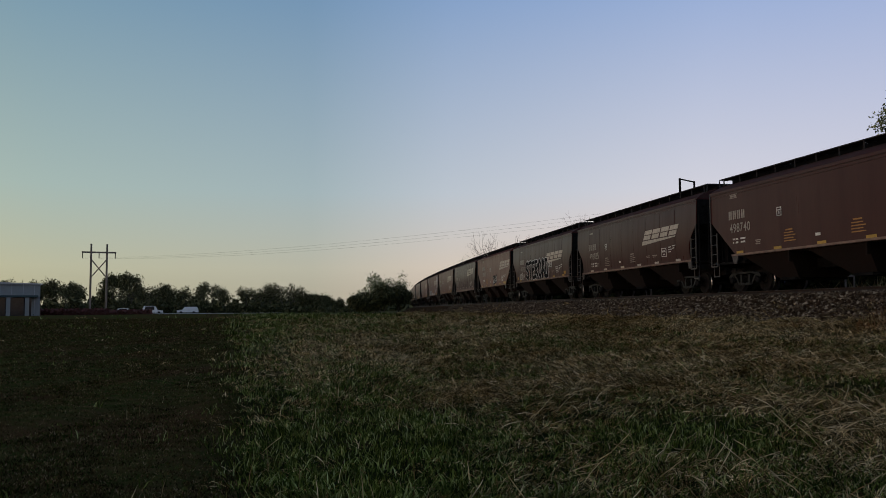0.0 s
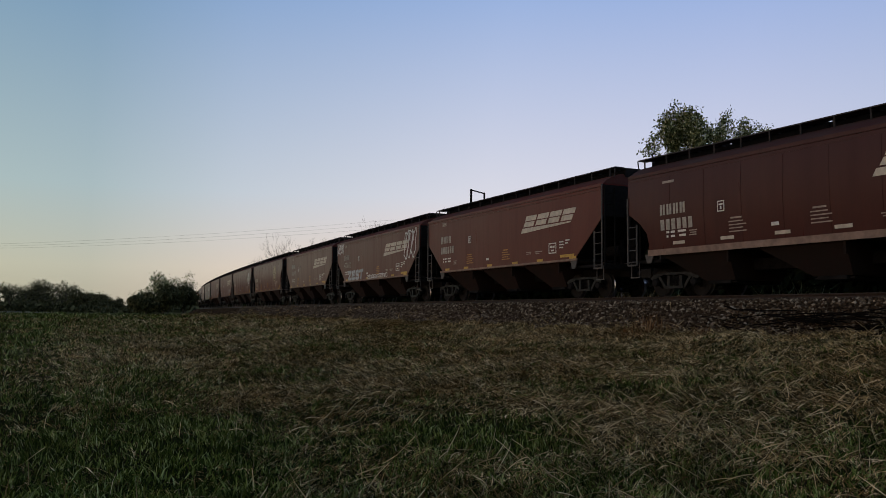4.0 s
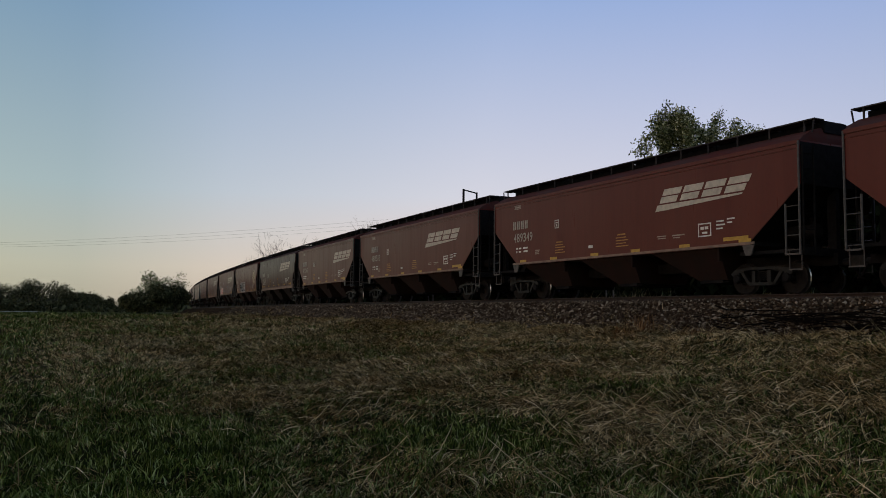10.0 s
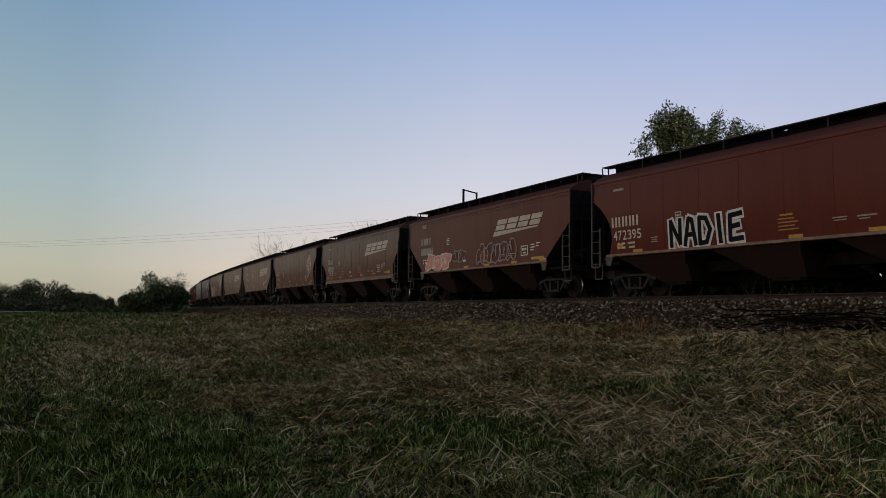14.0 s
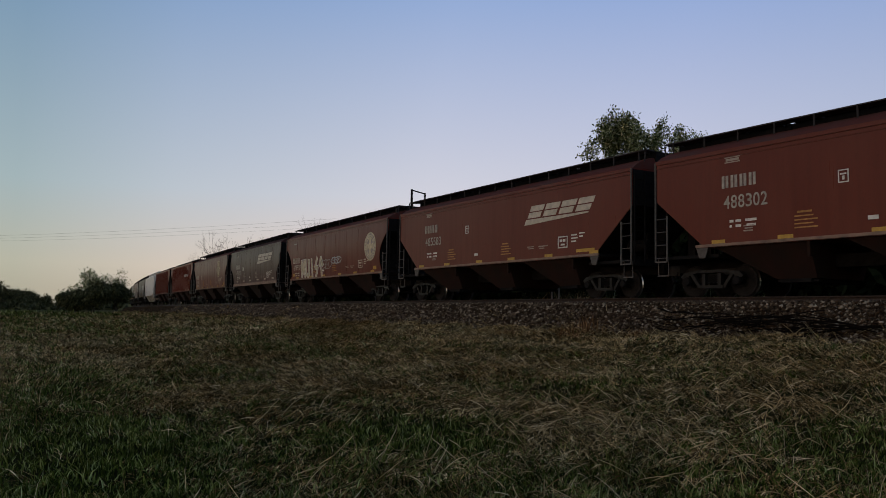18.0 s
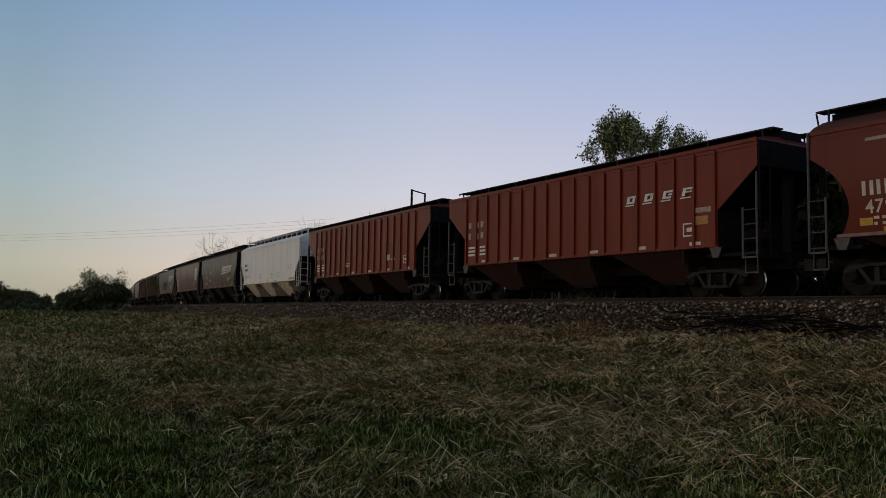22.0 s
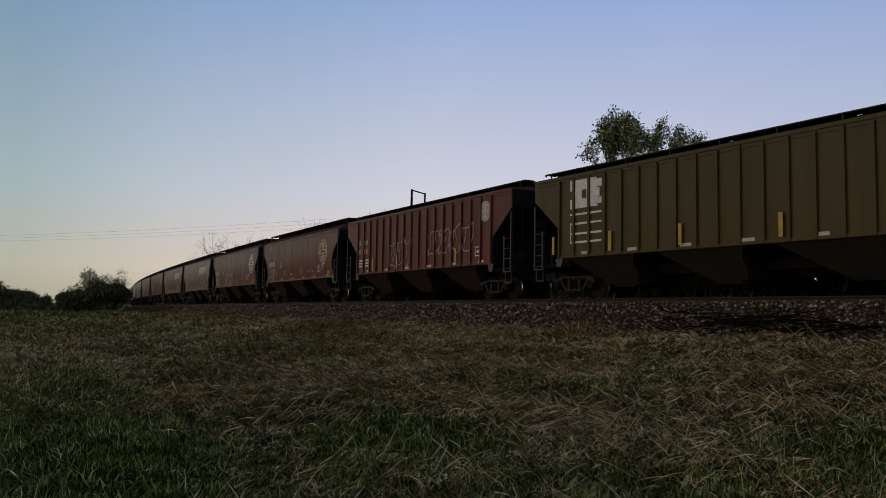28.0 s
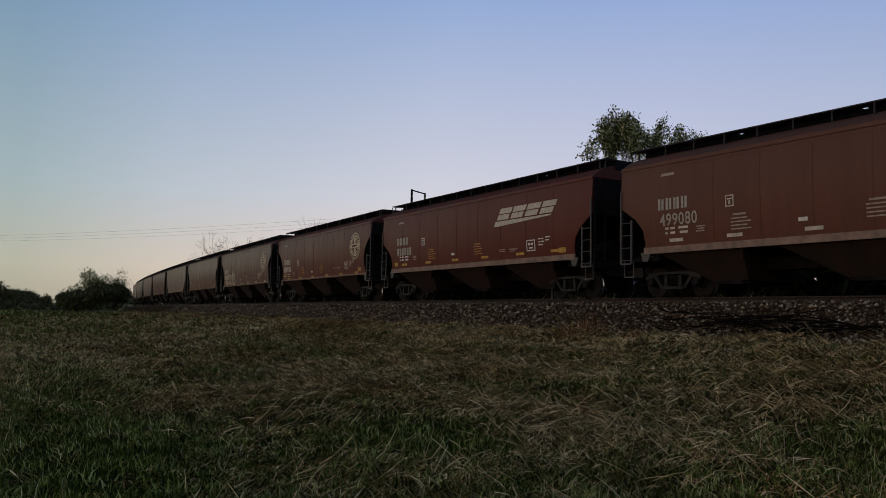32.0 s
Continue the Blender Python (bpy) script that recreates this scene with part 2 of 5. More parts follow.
# ---- hopper cars ----
SPEED = 18.22
MAROON, DEEP, RED, BRIGHT = (0.104, 0.0125, 0.0070, 1), (0.052, 0.0085, 0.0080, 1), (0.122, 0.0150, 0.0068, 1), (0.160, 0.0190, 0.0072, 1)
GREY, GREEN, DULL = (0.80, 0.795, 0.765, 1), (0.056, 0.043, 0.008, 1), (0.115, 0.038, 0.024, 1)
CUT = {  # how far the end is cut back, by height: (z, metres)
    "T": ((1.4, 1.75), (1.5, 1.75), (2.95, 0.0), (4.12, 0.0)),
    "C": ((1.4, 0.78), (1.6, 0.90), (1.9, 1.02), (2.15, 1.05), (2.4, 1.01), (2.65, 0.91), (2.85, 0.78), (3.05, 0.60), (3.25, 0.36), (3.4, 0.14), (3.5, 0.0), (4.12, 0.0)),
    "D": ((1.4, 0.72), (1.7, 0.80), (2.0, 0.80), (2.25, 0.73), (2.5, 0.54), (2.7, 0.36), (2.9, 0.15), (3.03, 0.0), (4.12, 0.0)),
    "N": ((1.4, 0.95), (1.7, 1.0), (2.1, 0.92), (2.45, 0.62), (2.7, 0.25), (2.85, 0.0), (4.12, 0.0)),
    "G": ((1.4, 0.97), (1.95, 0.97), (3.0, 0.0), (4.12, 0.0)),
    "R": ((1.4, 1.38), (2.45, 1.38), (3.58, 0.0), (4.3, 0.0)),
}


def half_width(kind, z):
    if kind == "C":
        return 1.46 + 0.11 * math.sin(math.pi * min(1, max(0, (z - 1.4) / 3.5)))
    if kind in "ND":
        return 1.48 + 0.09 * math.sin(math.pi * min(1, max(0, (z - 1.4) / 3.2)))
    return 1.53 if kind in "TG" else 1.50


def hull(kind, E):
    """The body: rows of corners from the sill up over the roof, the ends cut back below as slope sheets."""
    zc, cc = zip(*CUT[kind])
    top = zc[-1]
    zs = sorted(set(list(zc) + [round(1.4 + (top - 1.4) * i / 12, 3) for i in range(13)]))
    rows = [(z, half_width(kind, z), E - float(np.interp(z, zc, cc))) for z in zs]
    w = rows[-1][1]
    if kind == "R":
        rows += [(top + 0.04, w - 0.02, E), (top + 0.12, w - 0.45, E - 0.02), (top + 0.2, 0.3, E - 0.04)]
    else:
        rows += [(top + 0.05, w - 0.03, E), (top + 0.20, w - 0.22, E - 0.02), (top + 0.38, 0.95, E - 0.06), (top + 0.48, 0.6, E - 0.1), (top + 0.50, 0.3, E - 0.12)]
    bm = fresh()
    rr = []
    n = 12
    for z, hw, ex in rows:
        xs = [-ex + 2 * ex * i / n for i in range(n + 1)]
        rr.append(([bm.verts.new((x, -hw, z)) for x in xs], [bm.verts.new((x, hw, z)) for x in xs]))
    for (a, b), (c, d) in zip(rr, rr[1:]):
        for i in range(n):
            bm.faces.new((a[i], a[i + 1], c[i + 1], c[i]))
            bm.faces.new((b[i + 1], b[i], d[i], d[i + 1]))
        bm.faces.new((b[0], a[0], c[0], d[0]))
        bm.faces.new((a[n], b[n], d[n], c[n]))
    for i in range(n):
        bm.faces.new((rr[0][1][i], rr[0][1][i + 1], rr[0][0][i + 1], rr[0][0][i]))
        bm.faces.new((rr[-1][0][i], rr[-1][0][i + 1], rr[-1][1][i + 1], rr[-1][1][i]))
    return bm


def shared(store, key, make, name, material, parent, label=""):
    """A part whose mesh is made once and used again."""
    if key not in store:
        ob = part(name, make(), material, parent, label)
        store[key] = ob.data
        return ob
    ob = new(name, store[key])
    ob.parent = parent
    if label:
        ob["label"] = label
    return ob


MESH = {}


def at(ob, x=0, y=0, z=0, rz=0, sx=1):
    ob.matrix_basis = pose(x, y, z, 0, 0, rz)
    return ob


def bay(top, zt, zl, yt, yl):
    """One hopper: a long slope sheet on one side, an upright sheet with a stiffener on the other, drawn in below."""
    bm = fresh()
    v = [bm.verts.new(p) for p in ((-top, -yt, zt), (top * 0.55, -yt, zt), (top * 0.55, yt, zt), (-top, yt, zt), (-top * 0.10, -yl, zl), (top * 0.52, -yl, zl), (top * 0.52, yl, zl), (-top * 0.10, yl, zl))]
    for f in ((0, 1, 2, 3), (7, 6, 5, 4), (4, 5, 1, 0), (5, 6, 2, 1), (6, 7, 3, 2), (7, 4, 0, 3)):
        bm.faces.new([v[i] for i in f])
    fixed(bm)
    for y, s in ((-yt, -1), (yt, 1)):
        box(bm, top * 0.55 - 0.05, top * 0.55 + 0.03, min(y, y - s * 0.1), max(y, y - s * 0.1), zt - 0.42, zt)
    return bm


def ladder_mesh(tall, inner, gap, foot=1.05):
    bm = fresh()
    tube(bm, (0, 0, foot), (0, 0, tall), 0.032)
    tube(bm, (-gap, 0, foot), (-gap, 0, inner), 0.032)
    z = foot + 0.12
    while z < inner - 0.05:
        tube(bm, (0, 0, z), (-gap, 0, z), 0.016, 5)
        z += 0.40
    box(bm, -gap - 0.03, 0.03, -0.03, 0.03, foot - 0.02, foot + 0.03)
    return bm


def end_ladder_mesh(tall):
    bm = fresh()
    for y in (0, 0.45):
        tube(bm, (0, y, 1.1), (0, y, tall), 0.03)
    z = 1.3
    while z < tall:
        tube(bm, (0, 0, z), (0, 0.45, z), 0.016, 5)
        z += 0.42
    return bm


def side_frame_mesh():
    bm = fresh()
    prism(bm, [(-1.12, 0.60), (-0.98, 0.72), (-0.45, 0.785), (0.45, 0.785), (0.98, 0.72), (1.12, 0.60), (1.05, 0.54), (0.74, 0.65), (0.5, 0.705), (-0.5, 0.705), (-0.74, 0.65), (-1.05, 0.54)], -0.09, 0.09)
    prism(bm, [(-0.42, 0.25), (0.42, 0.25), (0.44, 0.34), (-0.44, 0.34)], -0.1, 0.1)
    for s in (-1, 1):
        prism(bm, [(s * 0.80, 0.68), (s * 0.66, 0.66), (s * 0.36, 0.26), (s * 0.48, 0.26)], -0.07, 0.07)
        prism(bm, [(s * 0.22, 0.34), (s * 0.34, 0.34), (s * 0.34, 0.68), (s * 0.22, 0.68)], -0.07, 0.07)
        prism(bm, [(s * 0.82, 0.46), (s * 0.98, 0.46), (s * 1.02, 0.60), (s * 0.80, 0.64)], -0.08, 0.08)
    return fixed(bm)


def spring_mesh():
    return poly_tube(fresh(), [(0.05 * math.cos(k * math.pi / 4), 0.05 * math.sin(k * math.pi / 4), 0.37 + 0.27 * k / 36) for k in range(37)], 0.016, 4)


def wheelset_mesh():
    bm = fresh()
    for s in (-1, 1):
        lathe(bm, [(0.30, 0.80), (0.40, 0.81), (0.457, 0.80), (0.457, 0.70), (0.485, 0.67), (0.40, 0.665), (0.30, 0.72), (0.14, 0.70), (0.13, 0.86), (0.20, 0.79)], s, 24)
    tube(bm, (0, -1.02, 0), (0, 1.02, 0), 0.075, 10)
    for s in (-1, 1):   # three bolts on each axle end and rim marks, which show the turn
        for k in range(3):
            a = 2 * math.pi * k / 3
            tube(bm, (0.05 * math.cos(a), s * 1.10, 0.05 * math.sin(a)), (0.05 * math.cos(a), s * 1.16, 0.05 * math.sin(a)), 0.018, 6)
    return fixed(bm)


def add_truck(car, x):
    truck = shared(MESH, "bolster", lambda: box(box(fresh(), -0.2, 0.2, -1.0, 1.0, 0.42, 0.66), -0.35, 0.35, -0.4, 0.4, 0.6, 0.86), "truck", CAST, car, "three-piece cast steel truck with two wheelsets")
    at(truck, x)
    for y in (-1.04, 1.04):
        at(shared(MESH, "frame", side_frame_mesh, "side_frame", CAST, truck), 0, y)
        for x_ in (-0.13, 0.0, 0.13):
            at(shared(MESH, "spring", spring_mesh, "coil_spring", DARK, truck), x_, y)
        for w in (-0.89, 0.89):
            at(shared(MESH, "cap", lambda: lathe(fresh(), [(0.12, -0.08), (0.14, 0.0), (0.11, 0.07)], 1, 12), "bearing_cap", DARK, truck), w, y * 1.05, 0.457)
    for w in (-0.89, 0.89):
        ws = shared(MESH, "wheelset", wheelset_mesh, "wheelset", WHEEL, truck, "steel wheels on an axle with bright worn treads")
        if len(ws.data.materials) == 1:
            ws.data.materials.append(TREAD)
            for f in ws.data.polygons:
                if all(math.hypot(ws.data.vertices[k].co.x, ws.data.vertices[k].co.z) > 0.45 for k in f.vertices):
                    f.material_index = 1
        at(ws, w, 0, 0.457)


def build_car(kind, L, paint):
    """One covered hopper: L is the length that it takes up in the train; z = 0 at the rail's head."""
    E = L / 2 - 0.675
    car = new("hopper_car")
    key = (kind, L)
    top = CUT[kind][-1][0]
    ps = []   # painted parts
    ps.append(shared(MESH, ("hull",) + key, lambda: hull(kind, E), "body", PAINT, car))
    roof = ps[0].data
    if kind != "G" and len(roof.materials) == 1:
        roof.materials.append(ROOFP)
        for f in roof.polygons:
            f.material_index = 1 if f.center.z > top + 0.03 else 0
    low_cut = CUT[kind][0][1]
    hw = half_width(kind, 1.4)
    sill_h = 0.20 if kind == "N" else 0.08
    for s in (-1, 1):
        w = half_width(kind, top) * s
        ps.append(shared(MESH, ("chord", s) + key, lambda: box(box(fresh(), -E, E, min(w, w + s * 0.035), max(w, w + s * 0.035), top - 0.06, top + 0.05), -E, E, min(w, w + s * 0.02), max(w, w + s * 0.02), top - 0.18, top - 0.14), "top_chord", PAINT, car))
        reach = E - (0.1 if kind in "NR" else 0.0)
        shared(MESH, ("sill", s) + key, lambda: box(fresh(), -reach + low_cut * 0.9, reach - low_cut * 0.9, min(s * hw, s * (hw + 0.05)), max(s * hw, s * (hw + 0.05)), 1.46 - sill_h * 0.6, 1.46 + sill_h * 0.4), "side_sill", PAINT if kind in "RG" else SILL, car, "" if kind in "RG" else "dusty pale side sill")
    # roof: hatches, two running boards on brackets
    by0, by1, bz = (0.50, 0.95, top + 0.36) if kind == "R" else (0.62, 1.02, top + 0.66)
    hh = 0.26 if kind == "R" else 0.32
    for i in range(4):
        h = E / 4 - 0.12
        at(shared(MESH, ("hatch", round(h, 2), kind), lambda: box(box(fresh(), -h - 0.1, h + 0.1, -0.46, 0.46, -0.05, hh - 0.05), -h, h, -0.52, 0.52, hh - 0.05, hh), "roof_hatch", DARK, car, "dark long roof hatch"), -E + E / 4 + i * E / 2, 0, bz - hh + (0.05 if kind == "R" else 0.07))
    nb = 9 if kind in "RC" else 14
    for s in (-1, 1):
        def board():
            bm = box(fresh(), -E - 0.1, E + 0.1, min(s * by0, s * by1), max(s * by0, s * by1), bz, bz + 0.035)
            for e in (-1, 1):
                tube(bm, (e * (E + 0.08), s * by1, bz - 0.02), (e * (E + 0.02), s * by1, top + 0.3), 0.025, 5)
            return bm
        shared(MESH, ("board", s) + key, board, "running_board", PAINT if kind == "G" else BOARD, car)
        for i in range(nb):
            at(shared(MESH, ("bracket", s, kind), lambda: tube(box(fresh(), -0.02, 0.02, min(s * (by0 - 0.1), s * by1), max(s * (by0 - 0.1), s * by1), bz - 0.03, bz), (0, s * (by1 - 0.02), top + (0.12 if kind == "R" else 0.33)), (0, s * (by1 - 0.02), bz), 0.03, 5), "board_bracket", PAINT if kind == "G" else BOARD, car), -E + 0.25 + (2 * E - 0.5) * i / (nb - 1))
    # black end sheets paint shade and grime onto end wall and slope sheet below
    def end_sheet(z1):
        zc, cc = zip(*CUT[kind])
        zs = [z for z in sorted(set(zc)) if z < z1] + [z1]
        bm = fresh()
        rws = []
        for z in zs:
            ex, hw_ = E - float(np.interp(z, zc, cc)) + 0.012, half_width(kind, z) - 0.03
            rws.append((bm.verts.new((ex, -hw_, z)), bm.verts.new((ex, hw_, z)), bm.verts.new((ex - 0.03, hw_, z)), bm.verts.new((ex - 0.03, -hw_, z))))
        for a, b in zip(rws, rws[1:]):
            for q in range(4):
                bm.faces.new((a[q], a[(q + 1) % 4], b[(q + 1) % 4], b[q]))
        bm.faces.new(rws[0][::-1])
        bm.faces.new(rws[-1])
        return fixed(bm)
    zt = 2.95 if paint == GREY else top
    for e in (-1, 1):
        at(shared(MESH, ("end", zt) + key, lambda: end_sheet(zt), "end_sheet", DARK, car, "black end sheet, shade and grime in its colour"), 0, 0, 0, 0 if e > 0 else 180)
    # under the body
    inner = E - low_cut - 0.35
    nbay = 3
    bw = inner / nbay
    for i in range(nbay):
        x = -inner + bw * (2 * i + 1)
        at(shared(MESH, ("bay",) + key, lambda: bay(bw * 0.98, 1.42, 0.46, hw - 0.05, 1.05), "hopper_bay", PALEBAY if kind == "G" else BAY_SHADE, car), x)
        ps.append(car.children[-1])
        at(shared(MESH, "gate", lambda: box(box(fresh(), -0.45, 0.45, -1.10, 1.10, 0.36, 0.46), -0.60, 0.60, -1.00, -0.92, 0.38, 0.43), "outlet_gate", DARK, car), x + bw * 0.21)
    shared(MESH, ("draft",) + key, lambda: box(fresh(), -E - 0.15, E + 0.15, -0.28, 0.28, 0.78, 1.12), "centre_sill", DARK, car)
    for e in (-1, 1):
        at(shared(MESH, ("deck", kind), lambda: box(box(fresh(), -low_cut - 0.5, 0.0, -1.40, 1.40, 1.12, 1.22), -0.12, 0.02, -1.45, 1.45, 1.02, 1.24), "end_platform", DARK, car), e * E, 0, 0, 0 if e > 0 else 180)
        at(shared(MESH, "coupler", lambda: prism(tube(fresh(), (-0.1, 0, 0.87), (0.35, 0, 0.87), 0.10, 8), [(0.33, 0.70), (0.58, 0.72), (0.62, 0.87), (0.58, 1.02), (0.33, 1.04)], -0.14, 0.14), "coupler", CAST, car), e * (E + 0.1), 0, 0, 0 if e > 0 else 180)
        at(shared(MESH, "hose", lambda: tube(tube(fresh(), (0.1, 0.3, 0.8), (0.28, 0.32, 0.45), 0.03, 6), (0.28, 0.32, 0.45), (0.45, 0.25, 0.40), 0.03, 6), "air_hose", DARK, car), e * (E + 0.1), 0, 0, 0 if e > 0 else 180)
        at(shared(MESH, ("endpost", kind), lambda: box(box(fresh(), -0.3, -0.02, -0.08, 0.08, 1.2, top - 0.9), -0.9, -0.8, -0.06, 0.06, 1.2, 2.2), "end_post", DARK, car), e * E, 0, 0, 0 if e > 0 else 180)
        for s in (-1, 1):
            lad = shared(MESH, ("ladder", kind, e), lambda: ladder_mesh(top + 0.02 if kind in "TCG" else 3.0 if kind == "D" else 3.4, 2.45, 0.46 * e), "side_ladder", PALEPIPE if kind == "G" else PIPE, car, "steel side ladder with grab irons")
            at(lad, e * (E - 0.02), s * (half_width(kind, 3) + 0.02))
            at(shared(MESH, ("eladder", kind), lambda: end_ladder_mesh(top - 0.1), "end_ladder", PALEPIPE if kind == "G" else DARK, car), e * (E + 0.02), 1.0 if s > 0 else -1.45)
            at(shared(MESH, ("pad", s), lambda: prism(fresh(), [(-0.22, 1.40), (0.22, 1.40), (0.10, 1.10), (-0.10, 1.10)], min(0, s * 0.05), max(0, s * 0.05)), "jacking_pad", PIPE, car), e * (E - low_cut - 0.05), s * (hw - 0.02))
            at(shared(MESH, "stirrup", lambda: tube(tube(box(fresh(), -0.22, 0.22, -0.02, 0.02, 0.62, 0.66), (-0.2, 0, 0.64), (-0.2, 0, 1.15), 0.018, 5), (0.2, 0, 0.64), (0.2, 0, 1.15), 0.018, 5), "stirrup_step", PIPE, car), e * (E - 0.25), s * 1.46)
        add_truck(car, e * (E - 1.75))
    at(shared(MESH, "brake", lambda: lathe(fresh(), [(0.24, 0.0), (0.28, 0.02), (0.24, 0.04), (0.06, 0.05)], 1, 14), "brake_wheel", DARK, car), -E - 0.05, -0.6, 2.3, 90)
    at(shared(MESH, "cylinder", lambda: tube(fresh(), (-0.45, 0, 1.75), (0.45, 0, 1.75), 0.2, 12), "air_reservoir", DARK, car), E - 0.75, -0.45)
    if kind in "CDN":   # welded joints between the side sheets

        def seam():
            bm = fresh()
            zs = [1.52 + (top - 0.22 - 1.52) * k / 8 for k in range(9)]
            cols = [[bm.verts.new((dx, -(half_width(kind, z) + dy), z)) for z in zs] for dx, dy in ((-0.022, -0.01), (-0.014, 0.009), (0.014, 0.009), (0.022, -0.01))]
            for a, b in zip(cols, cols[1:]):
                for k in range(8):
                    bm.faces.new((a[k], b[k], b[k + 1], a[k + 1]))
            return bm
        for k in range(8):
            at(shared(MESH, ("seam", kind), seam, "weld_seam", PAINT, car), (k - 3.5) * 2 * (E - 1.3) / 8)
    if kind == "R":
        n = 18
        for s in (-1, 1):
            for i in range(n):
                x = -E + 1.44 + (2 * E - 2.88) * i / (n - 1)
                z0 = 1.42
                ps.append(at(shared(MESH, ("rib", round(z0, 2), s), lambda: box(fresh(), -0.045, 0.045, min(s * 1.5, s * 1.57), max(s * 1.5, s * 1.57), z0, top - 0.10), "rib", PAINT, car), x))
    for o in car.children_recursive:
        o.color = paint
    return car


# ---- what is painted on the near side ----


def quad_at(bm, kind, pts, lift=0.0, ribs=False):
    """A flat patch, 6 mm thick, that follows the side's bulge."""
    off = 0.014 + lift + (0.072 if ribs else 0)
    a = [bm.verts.new((x, -(half_width(kind, z) + off), z)) for x, z in pts]
    b = [bm.verts.new((x, -(half_width(kind, z) + off - 0.006), z)) for x, z in pts]
    bm.faces.new(a)
    bm.faces.new(b[::-1])
    n = len(pts)
    for i in range(n):
        j = (i + 1) % n
        bm.faces.new((a[j], a[i], b[i], b[j]))


def rect(bm, kind, x0, x1, z0, z1, lift=0.0, slant=0.0, ribs=False):
    quad_at(bm, kind, [(x0, z0), (x1, z0), (x1 + slant * (z1 - z0), z1), (x0 + slant * (z1 - z0), z1)], lift, ribs)


def ring(bm, kind, cx, cz, r0, r1, n=28, a0=0.0, a1=2 * math.pi, lift=0.0):
    """A ring or an arc of one piece, 6 mm thick, that follows the side's bulge."""
    whole = abs(a1 - a0 - 2 * math.pi) < 1e-6
    rows = []
    for i in range(n if whole else n + 1):
        t = a0 + (a1 - a0) * i / n
        row = []
        for r, deep in ((r0, 0.0), (r1, 0.0), (r1, 0.006), (r0, 0.006)):
            z = cz + r * math.sin(t)
            row.append(bm.verts.new((cx + r * math.cos(t), -(half_width(kind, z) + 0.014 + lift - deep), z)))
        rows.append(row)
    for i in range(n):
        a, b = rows[i], rows[(i + 1) % len(rows)]
        for k in range(4):
            bm.faces.new((a[k], a[(k + 1) % 4], b[(k + 1) % 4], b[k]))
    if not whole:
        bm.faces.new(rows[0][::-1])
        bm.faces.new(rows[-1])


def wedge_mark(car, kind, x, material, z=2.78):
    """Four slanted blocks of two stacked bars each over a tapered stroke, 4.05 m long and 0.70 m tall."""
    bm = fresh()
    sl, zb, h, w = 0.55, z + 0.25, 0.45, 0.82
    for i in range(4):
        x0 = x + 0.20 + i * 0.93
        for xa, xb, za, zt in ((0.0, w, 0.54, 1), (0.0, w - 0.05, 0, 0.45)):
            rect(bm, kind, x0 + xa + sl * h * za, x0 + xb + sl * h * za, zb + h * za, zb + h * zt, 0, sl)
    quad_at(bm, kind, [(x, z), (x + 0.3, z), (x + 3.66, z + 0.15), (x + 3.72, z + 0.20), (x + 0.11, z + 0.20)])
    return part("painted_logo", bm, material, car, "slanted block mark over a tapered stroke")


def emblem(car, kind, x, z, r, material, full=False):
    """A ringed disc with a cross and worn dark bars round its rim."""
    bm = fresh()
    ring(bm, kind, x, z, r * 0.70, r, 32)
    back = fresh()
    for k in range(26):
        a = 2 * math.pi * k / 26
        if abs(math.sin(a)) > 0.10:
            ring(back, kind, x, z, r * 0.79, r * 0.91, 1, a, a + 0.13, 0.008)
    if full:
        ring(bm, kind, x, z, r * 0.02, r * 0.70, 28)
        ring(back, kind, x, z, r * 0.66, r * 0.71, 28, lift=0.006)
        for q in range(4):
            a = math.pi / 4 + q * math.pi / 2
            ring(back, kind, x, z, r * 0.30, r * 0.56, 3, a - 0.34, a + 0.34, 0.006)
        disc = part("painted_emblem", bm, material, car, "solid pale disc emblem with a faint cross")
        part("emblem_rim", back, GREYP, disc)
        return disc
    rect(bm, kind, x - r * 0.15, x + r * 0.15, z - r * 0.71, z + r * 0.71, 0.003)
    rect(bm, kind, x - r * 0.71, x + r * 0.71, z - r * 0.15, z + r * 0.15, 0.006)
    for q in range(4):
        a = math.pi / 4 + q * math.pi / 2
        ring(bm, kind, x, z, r * 0.54, r * 0.60, 6, a - 0.52, a + 0.52, 0.004)
    rect(back, kind, x - r * 0.48, x + r * 0.48, z - r * 0.06, z + r * 0.06, 0.010)
    disc = part("painted_emblem", bm, material, car, "round cream emblem with a cross")
    part("emblem_rim", back, BADGE, disc)
    return disc


def figure_meshes():
    """The ten figures of the built-in font, each as corners in a cell one wide and one tall, and faces."""
    held, out = [], {}
    for ch in "0123456789":
        cu = bpy.data.curves.new("figure", "FONT")
        cu.body, cu.offset = ch, 0.012
        held.append((ch, cu, new("figure", cu)))
    deps = bpy.context.evaluated_depsgraph_get()
    for ch, cu, ob in held:
        me = bpy.data.meshes.new_from_object(ob.evaluated_get(deps))
        xs, ys = [v.co.x for v in me.vertices], [v.co.y for v in me.vertices]
        wide = 0.46 if ch == "1" else 0.84
        out[ch] = ([((v.co.x - min(xs)) / (max(xs) - min(xs)) * wide + (1 - wide) / 2, (v.co.y - min(ys)) / (max(ys) - min(ys))) for v in me.vertices], [tuple(p.vertices) for p in me.polygons])
        bpy.data.meshes.remove(me)
    for ch, cu, ob in held:
        bpy.data.objects.remove(ob)
        bpy.data.curves.remove(cu)
    return out


FIGURES = figure_meshes()


